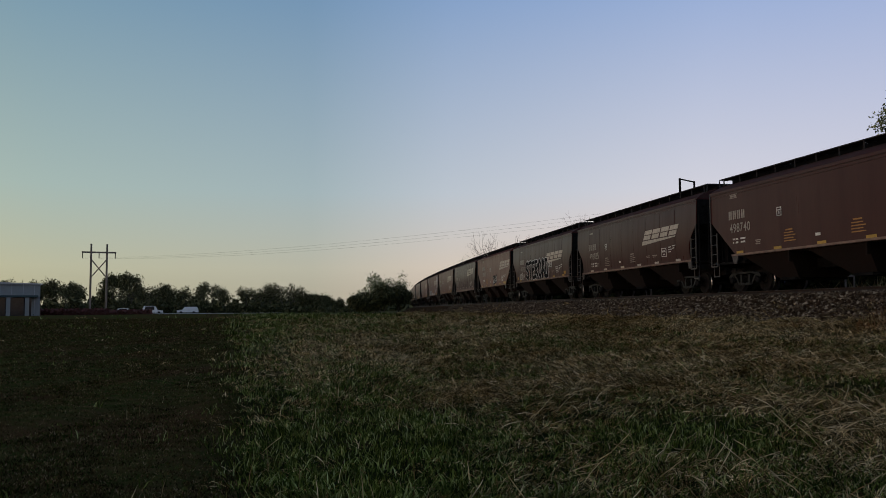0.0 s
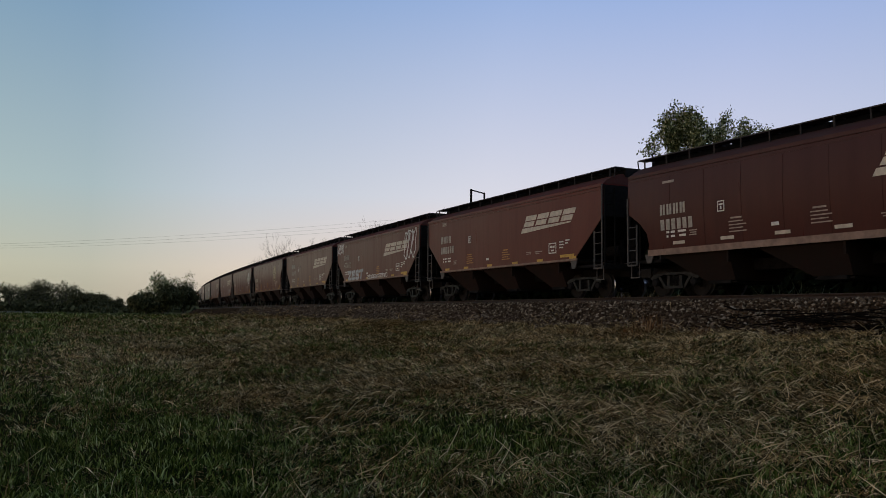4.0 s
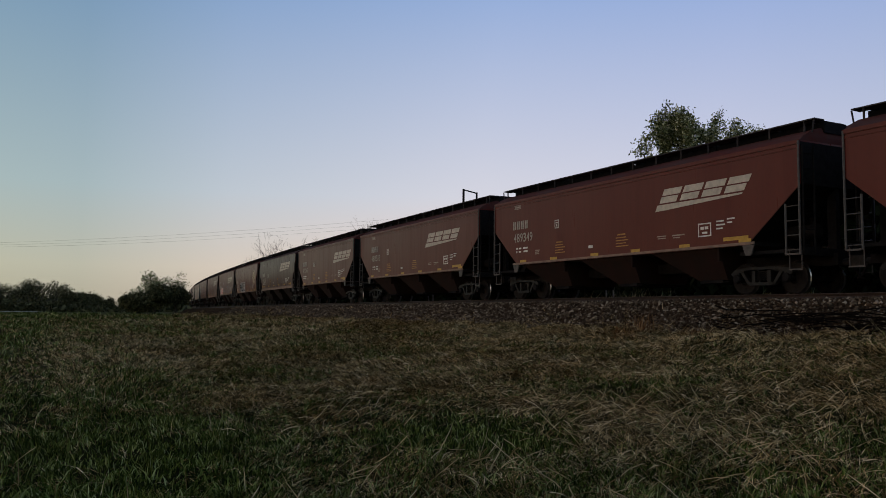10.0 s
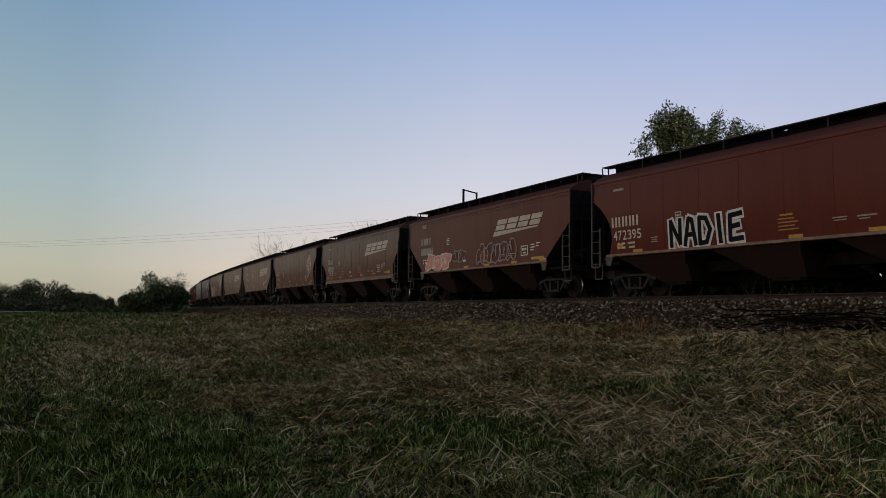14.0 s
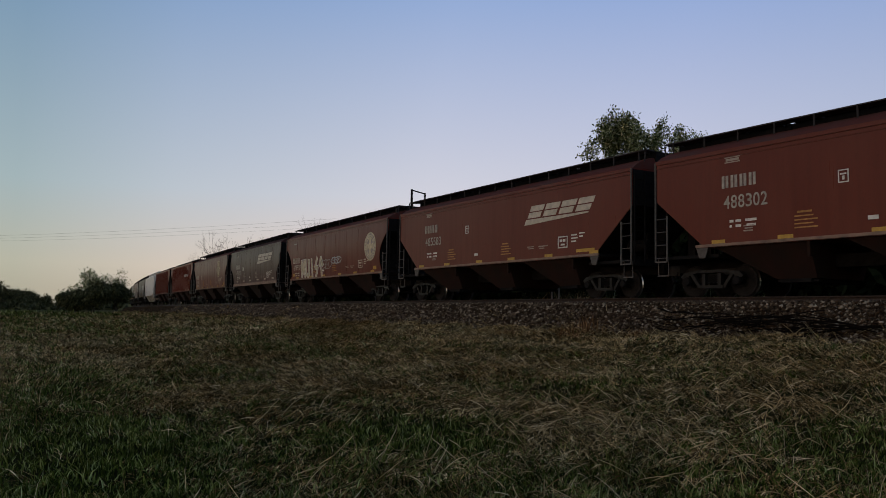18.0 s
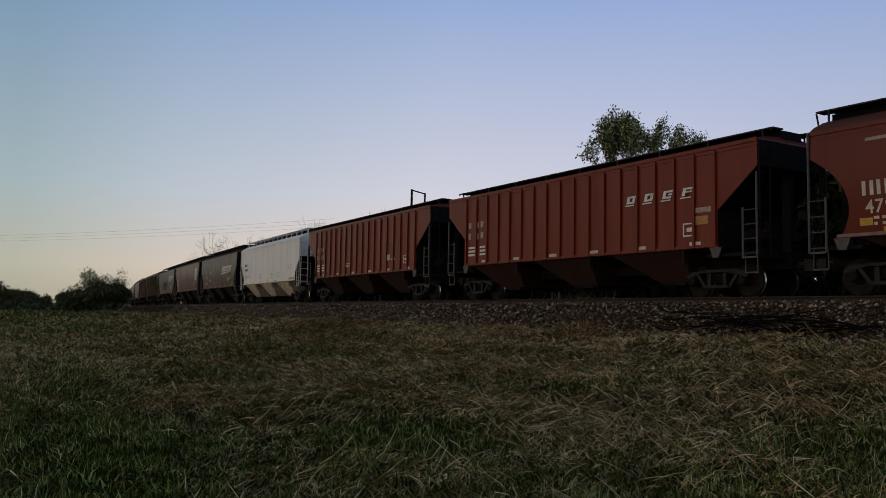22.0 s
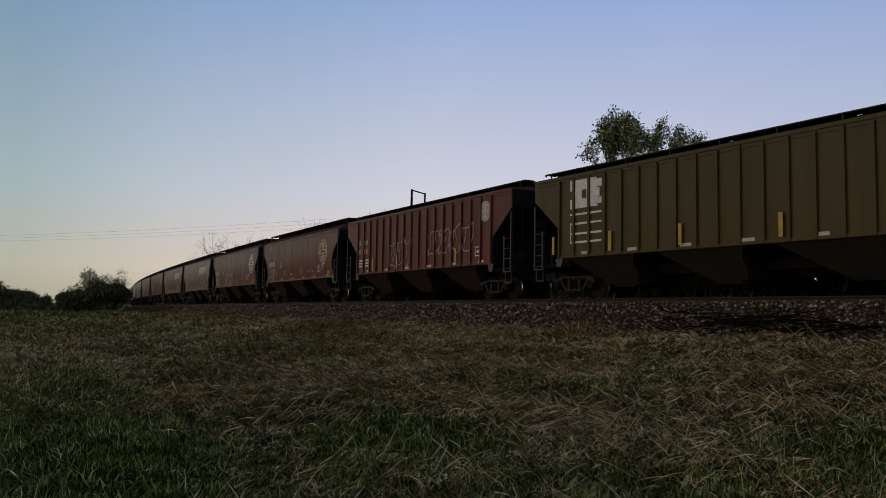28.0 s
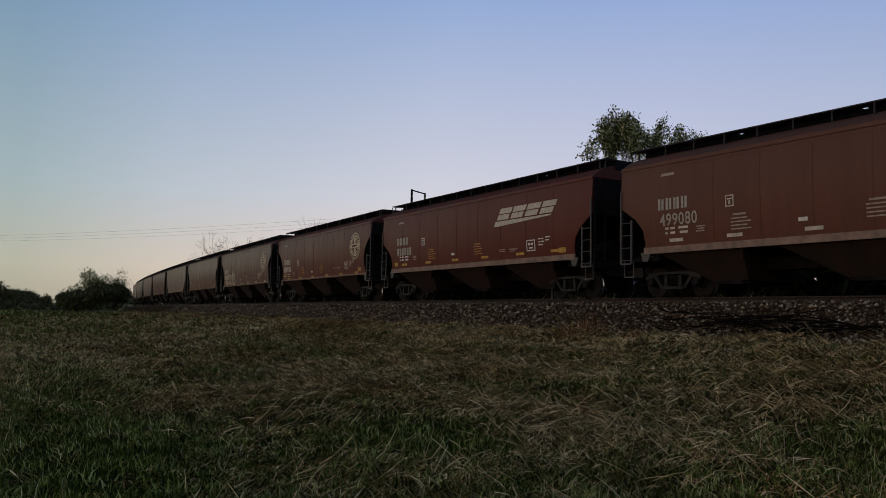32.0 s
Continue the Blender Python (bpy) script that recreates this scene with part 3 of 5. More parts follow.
def number(car, kind, text, x, width, z, h, material):
    """The car's painted number: figures laid on the side, following its bulge."""
    vs, fs = [], []
    cell = width / len(text)
    for k, ch in enumerate(text):
        corners, faces = FIGURES[ch]
        fs += [tuple(len(vs) + q for q in f) for f in faces]
        vs += [(x + (k + a) * cell, -(half_width(kind, z + b * h) + 0.014), z + b * h) for a, b in corners]
    me = bpy.data.meshes.new("car_number")
    me.from_pydata(vs, [], fs)
    me.materials.append(material)
    ob = new("car_number", me)
    ob.parent = car
    return ob


SMALL = {}


def bars(car, kind, rows, material, name="stencil_bars", ribs=False):
    """Plain bars. Small stencils of one paint are gathered into one part of a car; larger blocks are parts of their own."""
    if name in ("stencil_bars", "weight_bars", "small_sign", "test_panel"):
        SMALL.setdefault((car.name, material.name), [car, kind, material, []])[3].extend((r, ribs) for r in rows)
        return
    for x0, x1, z0, z1 in rows:
        bm = fresh()
        rect(bm, kind, x0, x1, z0, z1, 0.0, 0.0, ribs)
        part(name, bm, material, car)


def gather_stencils():
    for car, kind, material, rows in SMALL.values():
        bm = fresh()
        for (x0, x1, z0, z1), ribs in rows:
            rect(bm, kind, x0, x1, z0, z1, 0.0, 0.0, ribs)
        part("stencil", bm, material, car)["kind"] = "stuff"


def scrawl(car, kind, x0, x1, z0, z1, seed, fill, edge, letters, ribs=False, width=0.07):
    """Sprayed letters that cannot be read: wobbly closed shapes with an outline."""
    rnd = random.Random(seed)
    fb, eb = fresh(), fresh()
    step = (x1 - x0) / letters
    for i in range(letters):
        cx, cz = x0 + step * (i + 0.5), (z0 + z1) / 2 + rnd.uniform(-0.04, 0.04)
        ph = [rnd.uniform(0, 6.28) for _ in range(4)]
        pts = []
        for k in range(22):
            t = 2 * math.pi * k / 22
            q = 1 + 0.16 * math.sin(3 * t + ph[0]) + 0.13 * math.sin(5 * t + ph[1]) + 0.08 * math.sin(7 * t + ph[2])
            c, s = math.cos(t), math.sin(t)
            pts.append((cx + step * 0.54 * q * math.copysign(abs(c) ** 0.6, c) + (z1 - z0) * 0.12 * s, cz + (z1 - z0) * 0.42 * q * math.copysign(abs(s) ** 0.6, s)))
        if fill:
            quad_at(fb, kind, pts, 0.004 + 0.0007 * i, ribs)
        for k in range(22):
            a, b = pts[k], pts[(k + 1) % 22]
            d = Vector((b[0] - a[0], b[1] - a[1]))
            if d.length < 1e-4:
                continue
            nrm = Vector((-d.y, d.x)).normalized() * width * 0.5
            quad_at(eb, kind, [(a[0] - nrm.x, a[1] - nrm.y), (b[0] - nrm.x, b[1] - nrm.y), (b[0] + nrm.x, b[1] + nrm.y), (a[0] + nrm.x, a[1] + nrm.y)], 0.012 + 0.0007 * i, ribs)
        # an inner stroke or two
        for k in range(2):
            xa, za = cx + rnd.uniform(-0.25, 0.1) * step, cz + rnd.uniform(-0.3, 0.1) * (z1 - z0)
            rect(eb, kind, xa, xa + width, za, za + rnd.uniform(0.2, 0.4) * (z1 - z0), 0.020, rnd.uniform(-0.4, 0.6), ribs)
    g = None
    if fill:
        g = part("graffiti", fb, fill, car, "sprayed graffiti letters, unreadable")
    else:
        fb.free()
    return part("graffiti_outline", eb, edge, g or car)


# where a kind's reporting mark stands: x from the car's end, heights of its two lines and of the weight bars, x and height of the small sign, height of the slanted mark
PLAN = {"T": (1.6, 2.88, 2.35, 1.92, 4.6, 2.72, 2.77), "C": (1.35, 2.46, 1.98, 1.66, 4.2, 2.34, 2.55), "D": (2.0, 2.74, 2.20, 1.78, 4.5, 2.62, 2.50), "N": (1.62, 2.65, 2.15, 1.90, 4.1, 2.52, 2.87)}
# what sets single cars apart: x, heights of the two lines, and the number where it can be read
ISSUE = {0: (1.40, 2.90, 2.36, "498740"), 1: (2.0, 2.74, 2.20, "496035"), 2: (2.35, 2.76, 2.20, "497933"), 3: (2.55, 3.02, 2.46, "486471"), 6: (1.58, 2.90, 2.37, "477612"),
         7: (2.22, 3.03, 2.44, "488497"), 8: (1.44, 2.44, 1.96, "481078"), 9: (1.58, 2.42, 1.96, "474178"), 10: (1.50, 2.90, 2.36, "477569"), 11: (1.55, 2.90, 2.36, "489349"),
         12: (2.04, 2.97, 2.42, "488513"), 13: (1.48, 2.88, 2.36, "477245"), 14: (1.62, 2.63, 2.12, "499078"), 15: (1.10, 2.42, 1.96, "472395"), 18: (1.24, 2.45, 1.99, "472634"),
         19: (2.50, 3.05, 2.46, "488302"), 20: (2.50, 3.03, 2.45, "485583"), 21: (1.40, 2.47, 2.03, "478937"), 22: (2.02, 2.70, 2.20, "490310"), 23: (1.40, 2.38, 1.94, "479681"),
         27: (1.84, 2.76, 2.22, "498096"), 29: (1.52, 2.96, 2.42, "495581"), 32: (1.52, 2.46, 1.99, "475213"), 33: (1.18, 2.45, 1.96, "472421"), 34: (1.60, 2.65, 2.16, "499080")}
MARK_X = {2: 9.25, 3: 10.1, 4: 9.22, 7: 9.64, 10: 9.36, 11: 10.36, 12: 10.04, 13: 9.78, 14: 9.32, 16: 9.23, 19: 10.31, 20: 10.24, 22: 8.41, 27: 9.36, 34: 9.30, 35: 10.12}
DISC_X = {8: (12.17, 3.0), 9: (13.83, 3.0), 15: (12.89, 2.85), 21: (13.90, 2.84), 23: (12.30, 3.07), 28: (14.07, 2.97), 32: (12.68, 2.98), 33: (14.0, 3.0)}


def common_marks(car, kind, L, mat, i, gold=True):
    """Reporting bars, number, stencils and reflectors that nearly every car carries."""
    rnd = random.Random(100 + i)
    E = L / 2 - 0.675
    x, z1, z2, zw, sx, sz, _ = PLAN[kind]
    text = ""
    if i in ISSUE:
        x, z1, z2, text = ISSUE[i]
    x -= E
    ink = FADED if mat == FADED else CREAM if kind == "C" else BLOCK
    serif = 0.36 if kind == "C" else 0.30
    bars(car, kind, [(x + k * serif + a, x + k * serif + b, z1 + c, z1 + d) for k in range(4) for a, b, c, d in ((0.0, 0.09, 0.0, 0.35), (serif - 0.17, serif - 0.08, 0.0, 0.35))], ink, "stencil_bars")
    if text:
        number(car, kind, text, x + 0.04, 1.46, z2, 0.37 if kind != "C" else 0.33, ink)
    else:
        bars(car, kind, [(x + k * 0.25, x + k * 0.25 + 0.17, z2, z2 + 0.35) for k in range(6)], ink, "stencil_bars")
    w0 = x + 0.25
    bars(car, kind, [(w0 + a, w0 + a + w, zw + z, zw + z + 0.07) for a, w, z in ((0, 0.13, 0.14), (0.2, 0.18, 0.14), (0.52, 0.36, 0.14), (0.0, 0.08, 0.0), (0.2, 0.18, 0.0), (0.56, 0.30, 0.0))], mat, "weight_bars")
    bars(car, kind, [(x + 0.10, x + 0.62, 3.76, 3.79), (x + 0.10, x + 0.62, 3.90, 3.93), (x + 0.14, x + 0.58, 3.81, 3.88)] if kind == "T" else [(x + 0.10, x + 0.62, 3.70, 3.78)], FADED, "stencil_bars")
    q = -E + (sx if i not in (3, 19, 20) else 6.0)
    sz = sz if i not in (3, 19, 20) else 2.78
    bars(car, kind, [(q, q + 0.28, sz + 0.30, sz + 0.33), (q, q + 0.28, sz, sz + 0.03), (q, q + 0.03, sz + 0.03, sz + 0.30), (q + 0.25, q + 0.28, sz + 0.03, sz + 0.30), (q + 0.06, q + 0.22, sz + 0.20, sz + 0.24), (q + 0.11, q + 0.17, sz + 0.07, sz + 0.17)], mat, "small_sign")
    n = 6
    for k in range(n):
        xr = -E + 2.0 + (2 * E - 4.2) * k / (n - 1) + rnd.uniform(-0.15, 0.15)
        bars(car, kind, [(xr, xr + 0.46, 1.50, 1.60)] if kind != "N" else [(xr, xr + 0.52, 1.66, 1.76)], YELLOW if gold else CREAM, "reflector_strip")
    up = 0.12 if kind == "N" else 0.0
    for xs in (-E * 0.40 + rnd.uniform(-0.3, 0.3), E * 0.06 + rnd.uniform(-0.3, 0.3)):
        bars(car, kind, [(xs, xs + 0.66 - 0.12 * (k % 2), up + 1.74 + k * 0.10, up + 1.775 + k * 0.10) for k in range(4)] + [(xs + 0.08, xs + 0.50, up + 2.14, up + 2.19)], ORANGE if gold else FADED)
    bars(car, kind, [(-E * 0.16, -E * 0.16 + 0.26, up + 1.80, up + 1.90)], WHITE, "stencil_bars")
    bars(car, kind, [(-E * 0.60 + a, -E * 0.60 + a + w, up + z, up + z + 0.035) for a, w, z in ((0, 0.34, 1.92), (0.04, 0.26, 1.85), (0.0, 0.30, 1.78))], FADED)
    xs = E * 0.30
    bars(car, kind, [(xs, xs + 0.42, 1.92, 1.95), (xs + 0.04, xs + 0.40, 1.85, 1.88), (xs + 0.7, xs + 1.25, 1.90, 1.94), (xs + 0.75, xs + 1.05, 1.83, 1.86)], FADED)
    p = E * 0.53
    bars(car, kind, [(p, p + 0.54, 2.16, 2.20), (p, p + 0.54, 1.78, 1.82), (p, p + 0.04, 1.82, 2.16), (p + 0.50, p + 0.54, 1.82, 2.16), (p + 0.10, p + 0.24, 2.00, 2.09), (p + 0.28, p + 0.42, 2.00, 2.09), (p + 0.16, p + 0.38, 1.87, 1.93)], mat, "test_panel")
    bars(car, kind, [(p + 0.75 + a, p + 0.75 + a + w, z, z + 0.045) for a, w, z in ((0, 0.3, 2.18), (0.42, 0.3, 2.22), (0, 0.35, 2.07), (0.42, 0.2, 2.11), (0.0, 0.25, 1.96))], mat)
    if gold:
        bars(car, kind, [(E - 2.75, E - 1.80, 1.58, 1.69)] if kind == "T" else [(E - 1.85, E - 1.45, 1.62, 1.80), (-E + 1.30, -E + 1.62, 1.66, 1.84)], YELLOW, "reflector_strip")


# leading car first: the place of its front gap, kind, paint, mark, mark's paint
GAPS = [-6.5, 10.84, 27.0, 43.4, 58.8, 74.9, 91.2, 107.4, 124.2, 141.7, 159.0, 175.3, 192.7, 210.2, 225.8, 242.0, 258.5, 275.0, 291.7, 308.4, 325.4, 342.4,
        360.1, 375.9, 393.2, 411.0, 428.7, 445.4, 462.0, 479.2, 496.5, 513.9, 531.5, 547.7, 565.6, 582.2, 599.5, 617.1, 634.8, 652.4, 670.0, 687.4, 704.6, 721.8, 739.0]
CARS = [("T", DEEP, "wedge"), ("D", DEEP, "wedge"), ("D", DEEP, "wedge"), ("T", RED, "wedge"), ("N", DEEP, "wedge"), ("T", MAROON, "wedge"), ("T", MAROON, "wedge"),
        ("T", MAROON, "wedge"), ("C", MAROON, "emblem"), ("C", MAROON, "emblem"), ("T", MAROON, "wedge"), ("T", MAROON, "wedge"), ("T", MAROON, "wedge"), ("T", MAROON, "wedge"),
        ("N", DEEP, "wedge"), ("C", MAROON, "emblem"), ("T", MAROON, "wedge"), ("N", DULL, "wedge"), ("C", MAROON, "emblem"), ("T", RED, "wedge"), ("T", RED, "wedge"),
        ("C", RED, "disc"), ("N", DEEP, "wedge"), ("C", RED, "emblem"), ("R", BRIGHT, "letters"), ("R", BRIGHT, ""), ("G", GREY, ""), ("D", DEEP, "wedge"), ("C", MAROON, "emblem"),
        ("T", DEEP, "wedge"), ("R", GREEN, "blocks"), ("R", (0.105, 0.020, 0.014, 1), "small_emblem"), ("C", MAROON, "emblem"), ("C", MAROON, "emblem"), ("N", DULL, "wedge"),
        ("N", MAROON, "wedge"), ("C", MAROON, "emblem"), ("C", DULL, "emblem"), ("C", DULL, ""), ("T", DULL, ""), ("C", DULL, ""), ("T", DULL, ""), ("C", DULL, ""), ("T", DULL, "")]
PAINTED = {DEEP: "dark maroon", MAROON: "maroon", RED: "oxide red", BRIGHT: "bright oxide red", GREY: "pale grey", GREEN: "dirty olive green", DULL: "dusty faded maroon"}
SHAPE = {"G": "slab-sided covered hopper", "T": "slant-end covered hopper", "C": "round-cornered covered hopper", "N": "heavy-silled covered hopper", "D": "smooth-sided covered hopper", "R": "ribbed covered hopper"}
WORN = {"wedge": "slanted cream mark", "emblem": "round cream emblem", "disc": "solid emblem, graffiti", "letters": "spaced white letters", "": "plain side", "blocks": "white block mark", "small_emblem": "small emblem, graffiti"}
train, first = [], {}
for i, (kind, paint, mark) in enumerate(CARS):
    room = GAPS[i + 1] - GAPS[i]
    L = min((15.8, 16.5, 17.4), key=lambda v: abs(v - room))
    key = (kind, L, paint == GREY)
    if key in first:
        car = copy_thing(first[key], pose(0, 0, 0))
        for o in car.children_recursive:
            o.color = paint
    else:
        car = first[key] = build_car(kind, L, paint)
    tagged(car, "%s %s on the rails, %s" % (PAINTED.get(paint, "maroon"), SHAPE[kind], WORN[mark]), "hopper car", "cars of the freight train")
    train.append((car, kind, L, (GAPS[i] + GAPS[i + 1]) / 2))

for i, (car, kind, L, mid) in enumerate(train):
    mark = CARS[i][2]
    E = L / 2 - 0.675
    if kind == "R":
        x = -E + 1.6
        if mark != "blocks":
            bars(car, kind, [(x + a, x + a + 0.2, z, z + 0.25) for a in (0, 0.55, 0.9) for z in (2.95, 2.5)], FADED, "lettering_block")
            bars(car, kind, [(x + a, x + a + 0.5, z, z + 0.08) for a in (0, 0.85) for z in (2.1, 1.95, 1.8)], WHITE, "weight_bars")
        for k in range(6):
            xr = -E + 2.6 + k * (2 * E - 5) / 5
            bars(car, kind, [(xr, xr + 0.42, 1.50, 1.60)], CREAM, "reflector_strip")
        p = E - 2.65
        bars(car, kind, [(p, p + 0.48, 2.14, 2.18), (p, p + 0.48, 1.78, 1.82), (p, p + 0.04, 1.82, 2.14), (p + 0.44, p + 0.48, 1.82, 2.14), (p + 0.14, p + 0.34, 1.92, 2.04)], WHITE, "test_panel")
        if mark == "letters":
            bm = fresh()
            for k in range(4):
                xl = E - 5.05 + k * 0.78
                for c in ((0, 0.5, 0.0, 0.05), (0.05, 0.2, 0.1, 0.42), (0.2, 0.5, 0.34, 0.42), (0.2, 0.5, 0.1, 0.18) if k != 3 else (0.2, 0.4, 0.22, 0.29), (0.36, 0.5, 0.1, 0.42) if k < 2 else (0.3, 0.5, 0.22, 0.29)):
                    rect(bm, kind, xl + 0.8 * (c[0] + 0.3 * c[2]), xl + 0.8 * (c[1] + 0.3 * c[2]), 2.92 + 0.75 * c[2], 2.92 + 0.75 * c[3], 0.06, 0.3)
            part("painted_letters", bm, WHITE, car, "four widely spaced white block shapes")
            bars(car, kind, [(E - 2.3, E - 1.6, 2.45, 2.6)], FADED)
            bars(car, kind, [(E - 2.3, E - 1.7, 2.1, 2.35)], ORANGE)
        if mark == "blocks":
            bm = fresh()
            for c in ((0.0, 1.35, 3.75, 4.12), (0.15, 0.6, 3.45, 3.75), (0.85, 1.5, 3.45, 3.75), (0.0, 1.4, 3.12, 3.45), (1.35, 1.6, 3.2, 3.42), (1.35, 1.6, 3.78, 4.05), (0.0, 1.6, 2.88, 2.95), (0.0, 1.6, 2.55, 2.62), (0.0, 1.6, 2.2, 2.27), (0, 1.6, 1.9, 1.97), (0, 0.05, 1.9, 2.6)):
                rect(bm, kind, -E + 2.0 + c[0], -E + 2.0 + c[1], c[2], c[3])
            part("painted_logo", bm, WHITE, car, "white block mark over thin stripes")
            for k, xr in enumerate((-E + 1.1, -E + 4.0, -E + 7.0, E - 5.6, E - 2.2)):
                bars(car, kind, [(xr, xr + 0.13, 1.55, 2.2)], YELLOW, "reflector_strip", True)
        if mark == "small_emblem":
            emblem(car, kind, E - 1.9, 3.6, 0.42, CREAM, True)
            scrawl(car, kind, -E + 5.4, -E + 7.6, 1.65, 2.95, 40, None, GREYP, 3, False, 0.05)
            scrawl(car, kind, -E + 9.5, -E + 13.2, 2.0, 3.2, 41, None, GREYP, 4, False, 0.06)
            bars(car, kind, [(xr, xr + 0.12, 1.55, 2.2) for xr in (-E + 3.4, -E + 6.2, E - 4.2)], YELLOW, "reflector_strip", True)
        if mark == "":
            bars(car, kind, [(0.6 - E / 3, 1.5 - E / 3, 2.05, 2.1), (0.7 - E / 3, 1.4 - E / 3, 1.9, 1.98), (E - 4.5, E - 4.2, 2.0, 2.3), (E - 4.0, E - 3.6, 2.0, 2.1)], CREAM)
        continue
    if CARS[i][1] == GREY:
        x = -E + 1.3
        bars(car, kind, [(x + k * 0.2, x + k * 0.2 + 0.11, 2.82, 2.98) for k in range(4)], DARK, "lettering_block")
        bars(car, kind, [(x + k * 0.2, x + k * 0.2 + 0.11, 2.45, 2.61) for k in range(5)], DARK, "lettering_block")
        bars(car, kind, [(x, x + 0.4, 2.0, 2.05), (x + 0.45, x + 0.9, 2.0, 2.05), (x + 1.3, x + 1.5, 1.95, 2.1), (x + 0.1, x + 0.8, 1.85, 1.9)], GREYP, "weight_bars")
        for xs in (-2.0, 0.9, 2.6):
            bars(car, kind, [(xs, xs + 0.6 - 0.15 * (k % 2), 1.75 + k * 0.10, 1.77 + k * 0.10) for k in range(4)], GREYP)
        bars(car, kind, [(E - 2.5 + a, E - 2.5 + a + 0.3, z, z + 0.03) for a in (0, 0.5) for z in (2.2, 2.32, 2.44)], GREYP)
        bars(car, kind, [(E - 2.3, E - 1.1, 1.5, 1.62)], YELLOW, "reflector_strip")
        for k in range(5):
            bars(car, kind, [(-E + 1.6 + k * 2.0, -E + 2.1 + k * 2.0, 1.48, 1.54)], YELLOW, "reflector_strip")
        continue
    ink = CREAM if kind == "C" or CARS[i][1] == DULL else WHITE
    common_marks(car, kind, L, ink if i < 38 else FADED, i, gold=(kind == "T" or i % 3 != 1))
    ex, ez = DISC_X.get(i, (2 * E - 2.2, 3.0))
    if mark == "wedge":
        wedge_mark(car, kind, MARK_X.get(i, 2 * E - 5.7) - E, CREAM, PLAN[kind][6])
    elif mark == "emblem":
        emblem(car, kind, ex - E, ez, 0.73, WHITE if i in (9, 28, 33) else EMBLEM)
    elif mark == "disc":
        emblem(car, kind, ex - E, ez, 0.75, PALEP, True)


def tag_graffiti(i, x0, x1, z0, z1, seed, fill, edge, letters, width=0.07):
    car, kind, L, _ = train[i]
    E = L / 2 - 0.675
    scrawl(car, kind, -E + x0, -E + x1, z0, z1, seed, fill, edge, letters, False, width)


GLYPH = {   # strokes of sprayed letters in a box one wide and one tall
    "S": [[(0.95, 0.80), (0.6, 0.98), (0.15, 0.85), (0.12, 0.62), (0.85, 0.42), (0.92, 0.18), (0.55, 0.02), (0.05, 0.15)]],
    "T": [[(0.02, 0.92), (0.98, 0.98)], [(0.52, 0.94), (0.42, 0.0)]],
    "E": [[(0.95, 0.95), (0.15, 0.90), (0.08, 0.05), (0.95, 0.08)], [(0.12, 0.5), (0.75, 0.55)]],
    "R": [[(0.08, 0.0), (0.12, 0.95), (0.75, 0.95), (0.88, 0.68), (0.2, 0.48), (0.95, 0.0)]],
    "O": [[(0.5, 0.98), (0.08, 0.70), (0.10, 0.25), (0.5, 0.02), (0.92, 0.28), (0.90, 0.75), (0.5, 0.98)]],
    "A": [[(0.05, 0.0), (0.45, 0.98), (0.70, 0.92), (0.92, 0.0)], [(0.25, 0.38), (0.82, 0.38)]],
    "D": [[(0.10, 0.02), (0.15, 0.96), (0.65, 0.92), (0.95, 0.5), (0.62, 0.05), (0.10, 0.02)]],
    "N": [[(0.08, 0.0), (0.12, 0.95), (0.82, 0.08), (0.90, 0.98)]],
    "Z": [[(0.05, 0.92), (0.90, 0.95), (0.10, 0.08), (0.95, 0.05)]],
    "M": [[(0.05, 0.0), (0.15, 0.95), (0.48, 0.25), (0.82, 0.98), (0.92, 0.0)]],
    "U": [[(0.08, 0.98), (0.12, 0.25), (0.45, 0.03), (0.85, 0.20), (0.92, 0.95)]],
    "I": [[(0.45, 0.98), (0.52, 0.0)]],
    "bolt": [[(0.70, 1.0), (0.15, 0.52), (0.80, 0.50), (0.25, 0.0)]],
    "arrow": [[(0.5, 0.0), (0.5, 0.98)], [(0.08, 0.60), (0.5, 0.98), (0.92, 0.60)]],
}


def stroked(i, x0, x1, z0, z1, letters, fill, edge, width, rim):
    """Sprayed letters as broad strokes with a rim of another paint."""
    car, kind, L, _ = train[i]
    fb, eb = fresh(), fresh()
    step = (x1 - x0) / len(letters)
    for k, ch in enumerate(letters):
        ox = -(L / 2 - 0.675) + x0 + step * k
        for line_ in GLYPH[ch]:
            knots = [(ox + step * (0.06 + 0.86 * a), z0 + (z1 - z0) * b) for a, b in line_]
            pts = knots[:1]
            for a, b in zip(knots, knots[1:]):
                m = max(1, math.ceil(math.hypot(b[0] - a[0], b[1] - a[1]) / 0.22))
                pts += [(a[0] + (b[0] - a[0]) * q / m, a[1] + (b[1] - a[1]) * q / m) for q in range(1, m + 1)]
            for n_, (a, b) in enumerate(zip(pts, pts[1:])):
                d = Vector((b[0] - a[0], b[1] - a[1])).normalized()
                for bm, w, lift in ((eb, width / 2 + rim, 0.003 + 0.0005 * (n_ % 3)), (fb, width / 2, 0.009 + 0.0005 * (n_ % 3))):
                    t, q = d * w * 0.6, Vector((-d.y, d.x)) * w
                    quad_at(bm, kind, [(a[0] - t.x - q.x, a[1] - t.y - q.y), (b[0] + t.x - q.x, b[1] + t.y - q.y), (b[0] + t.x + q.x, b[1] + t.y + q.y), (a[0] - t.x + q.x, a[1] - t.y + q.y)], lift)
    g = part("graffiti", fb, fill, car, "sprayed graffiti letters in broad strokes")
    part("graffiti_outline", eb, edge, g)


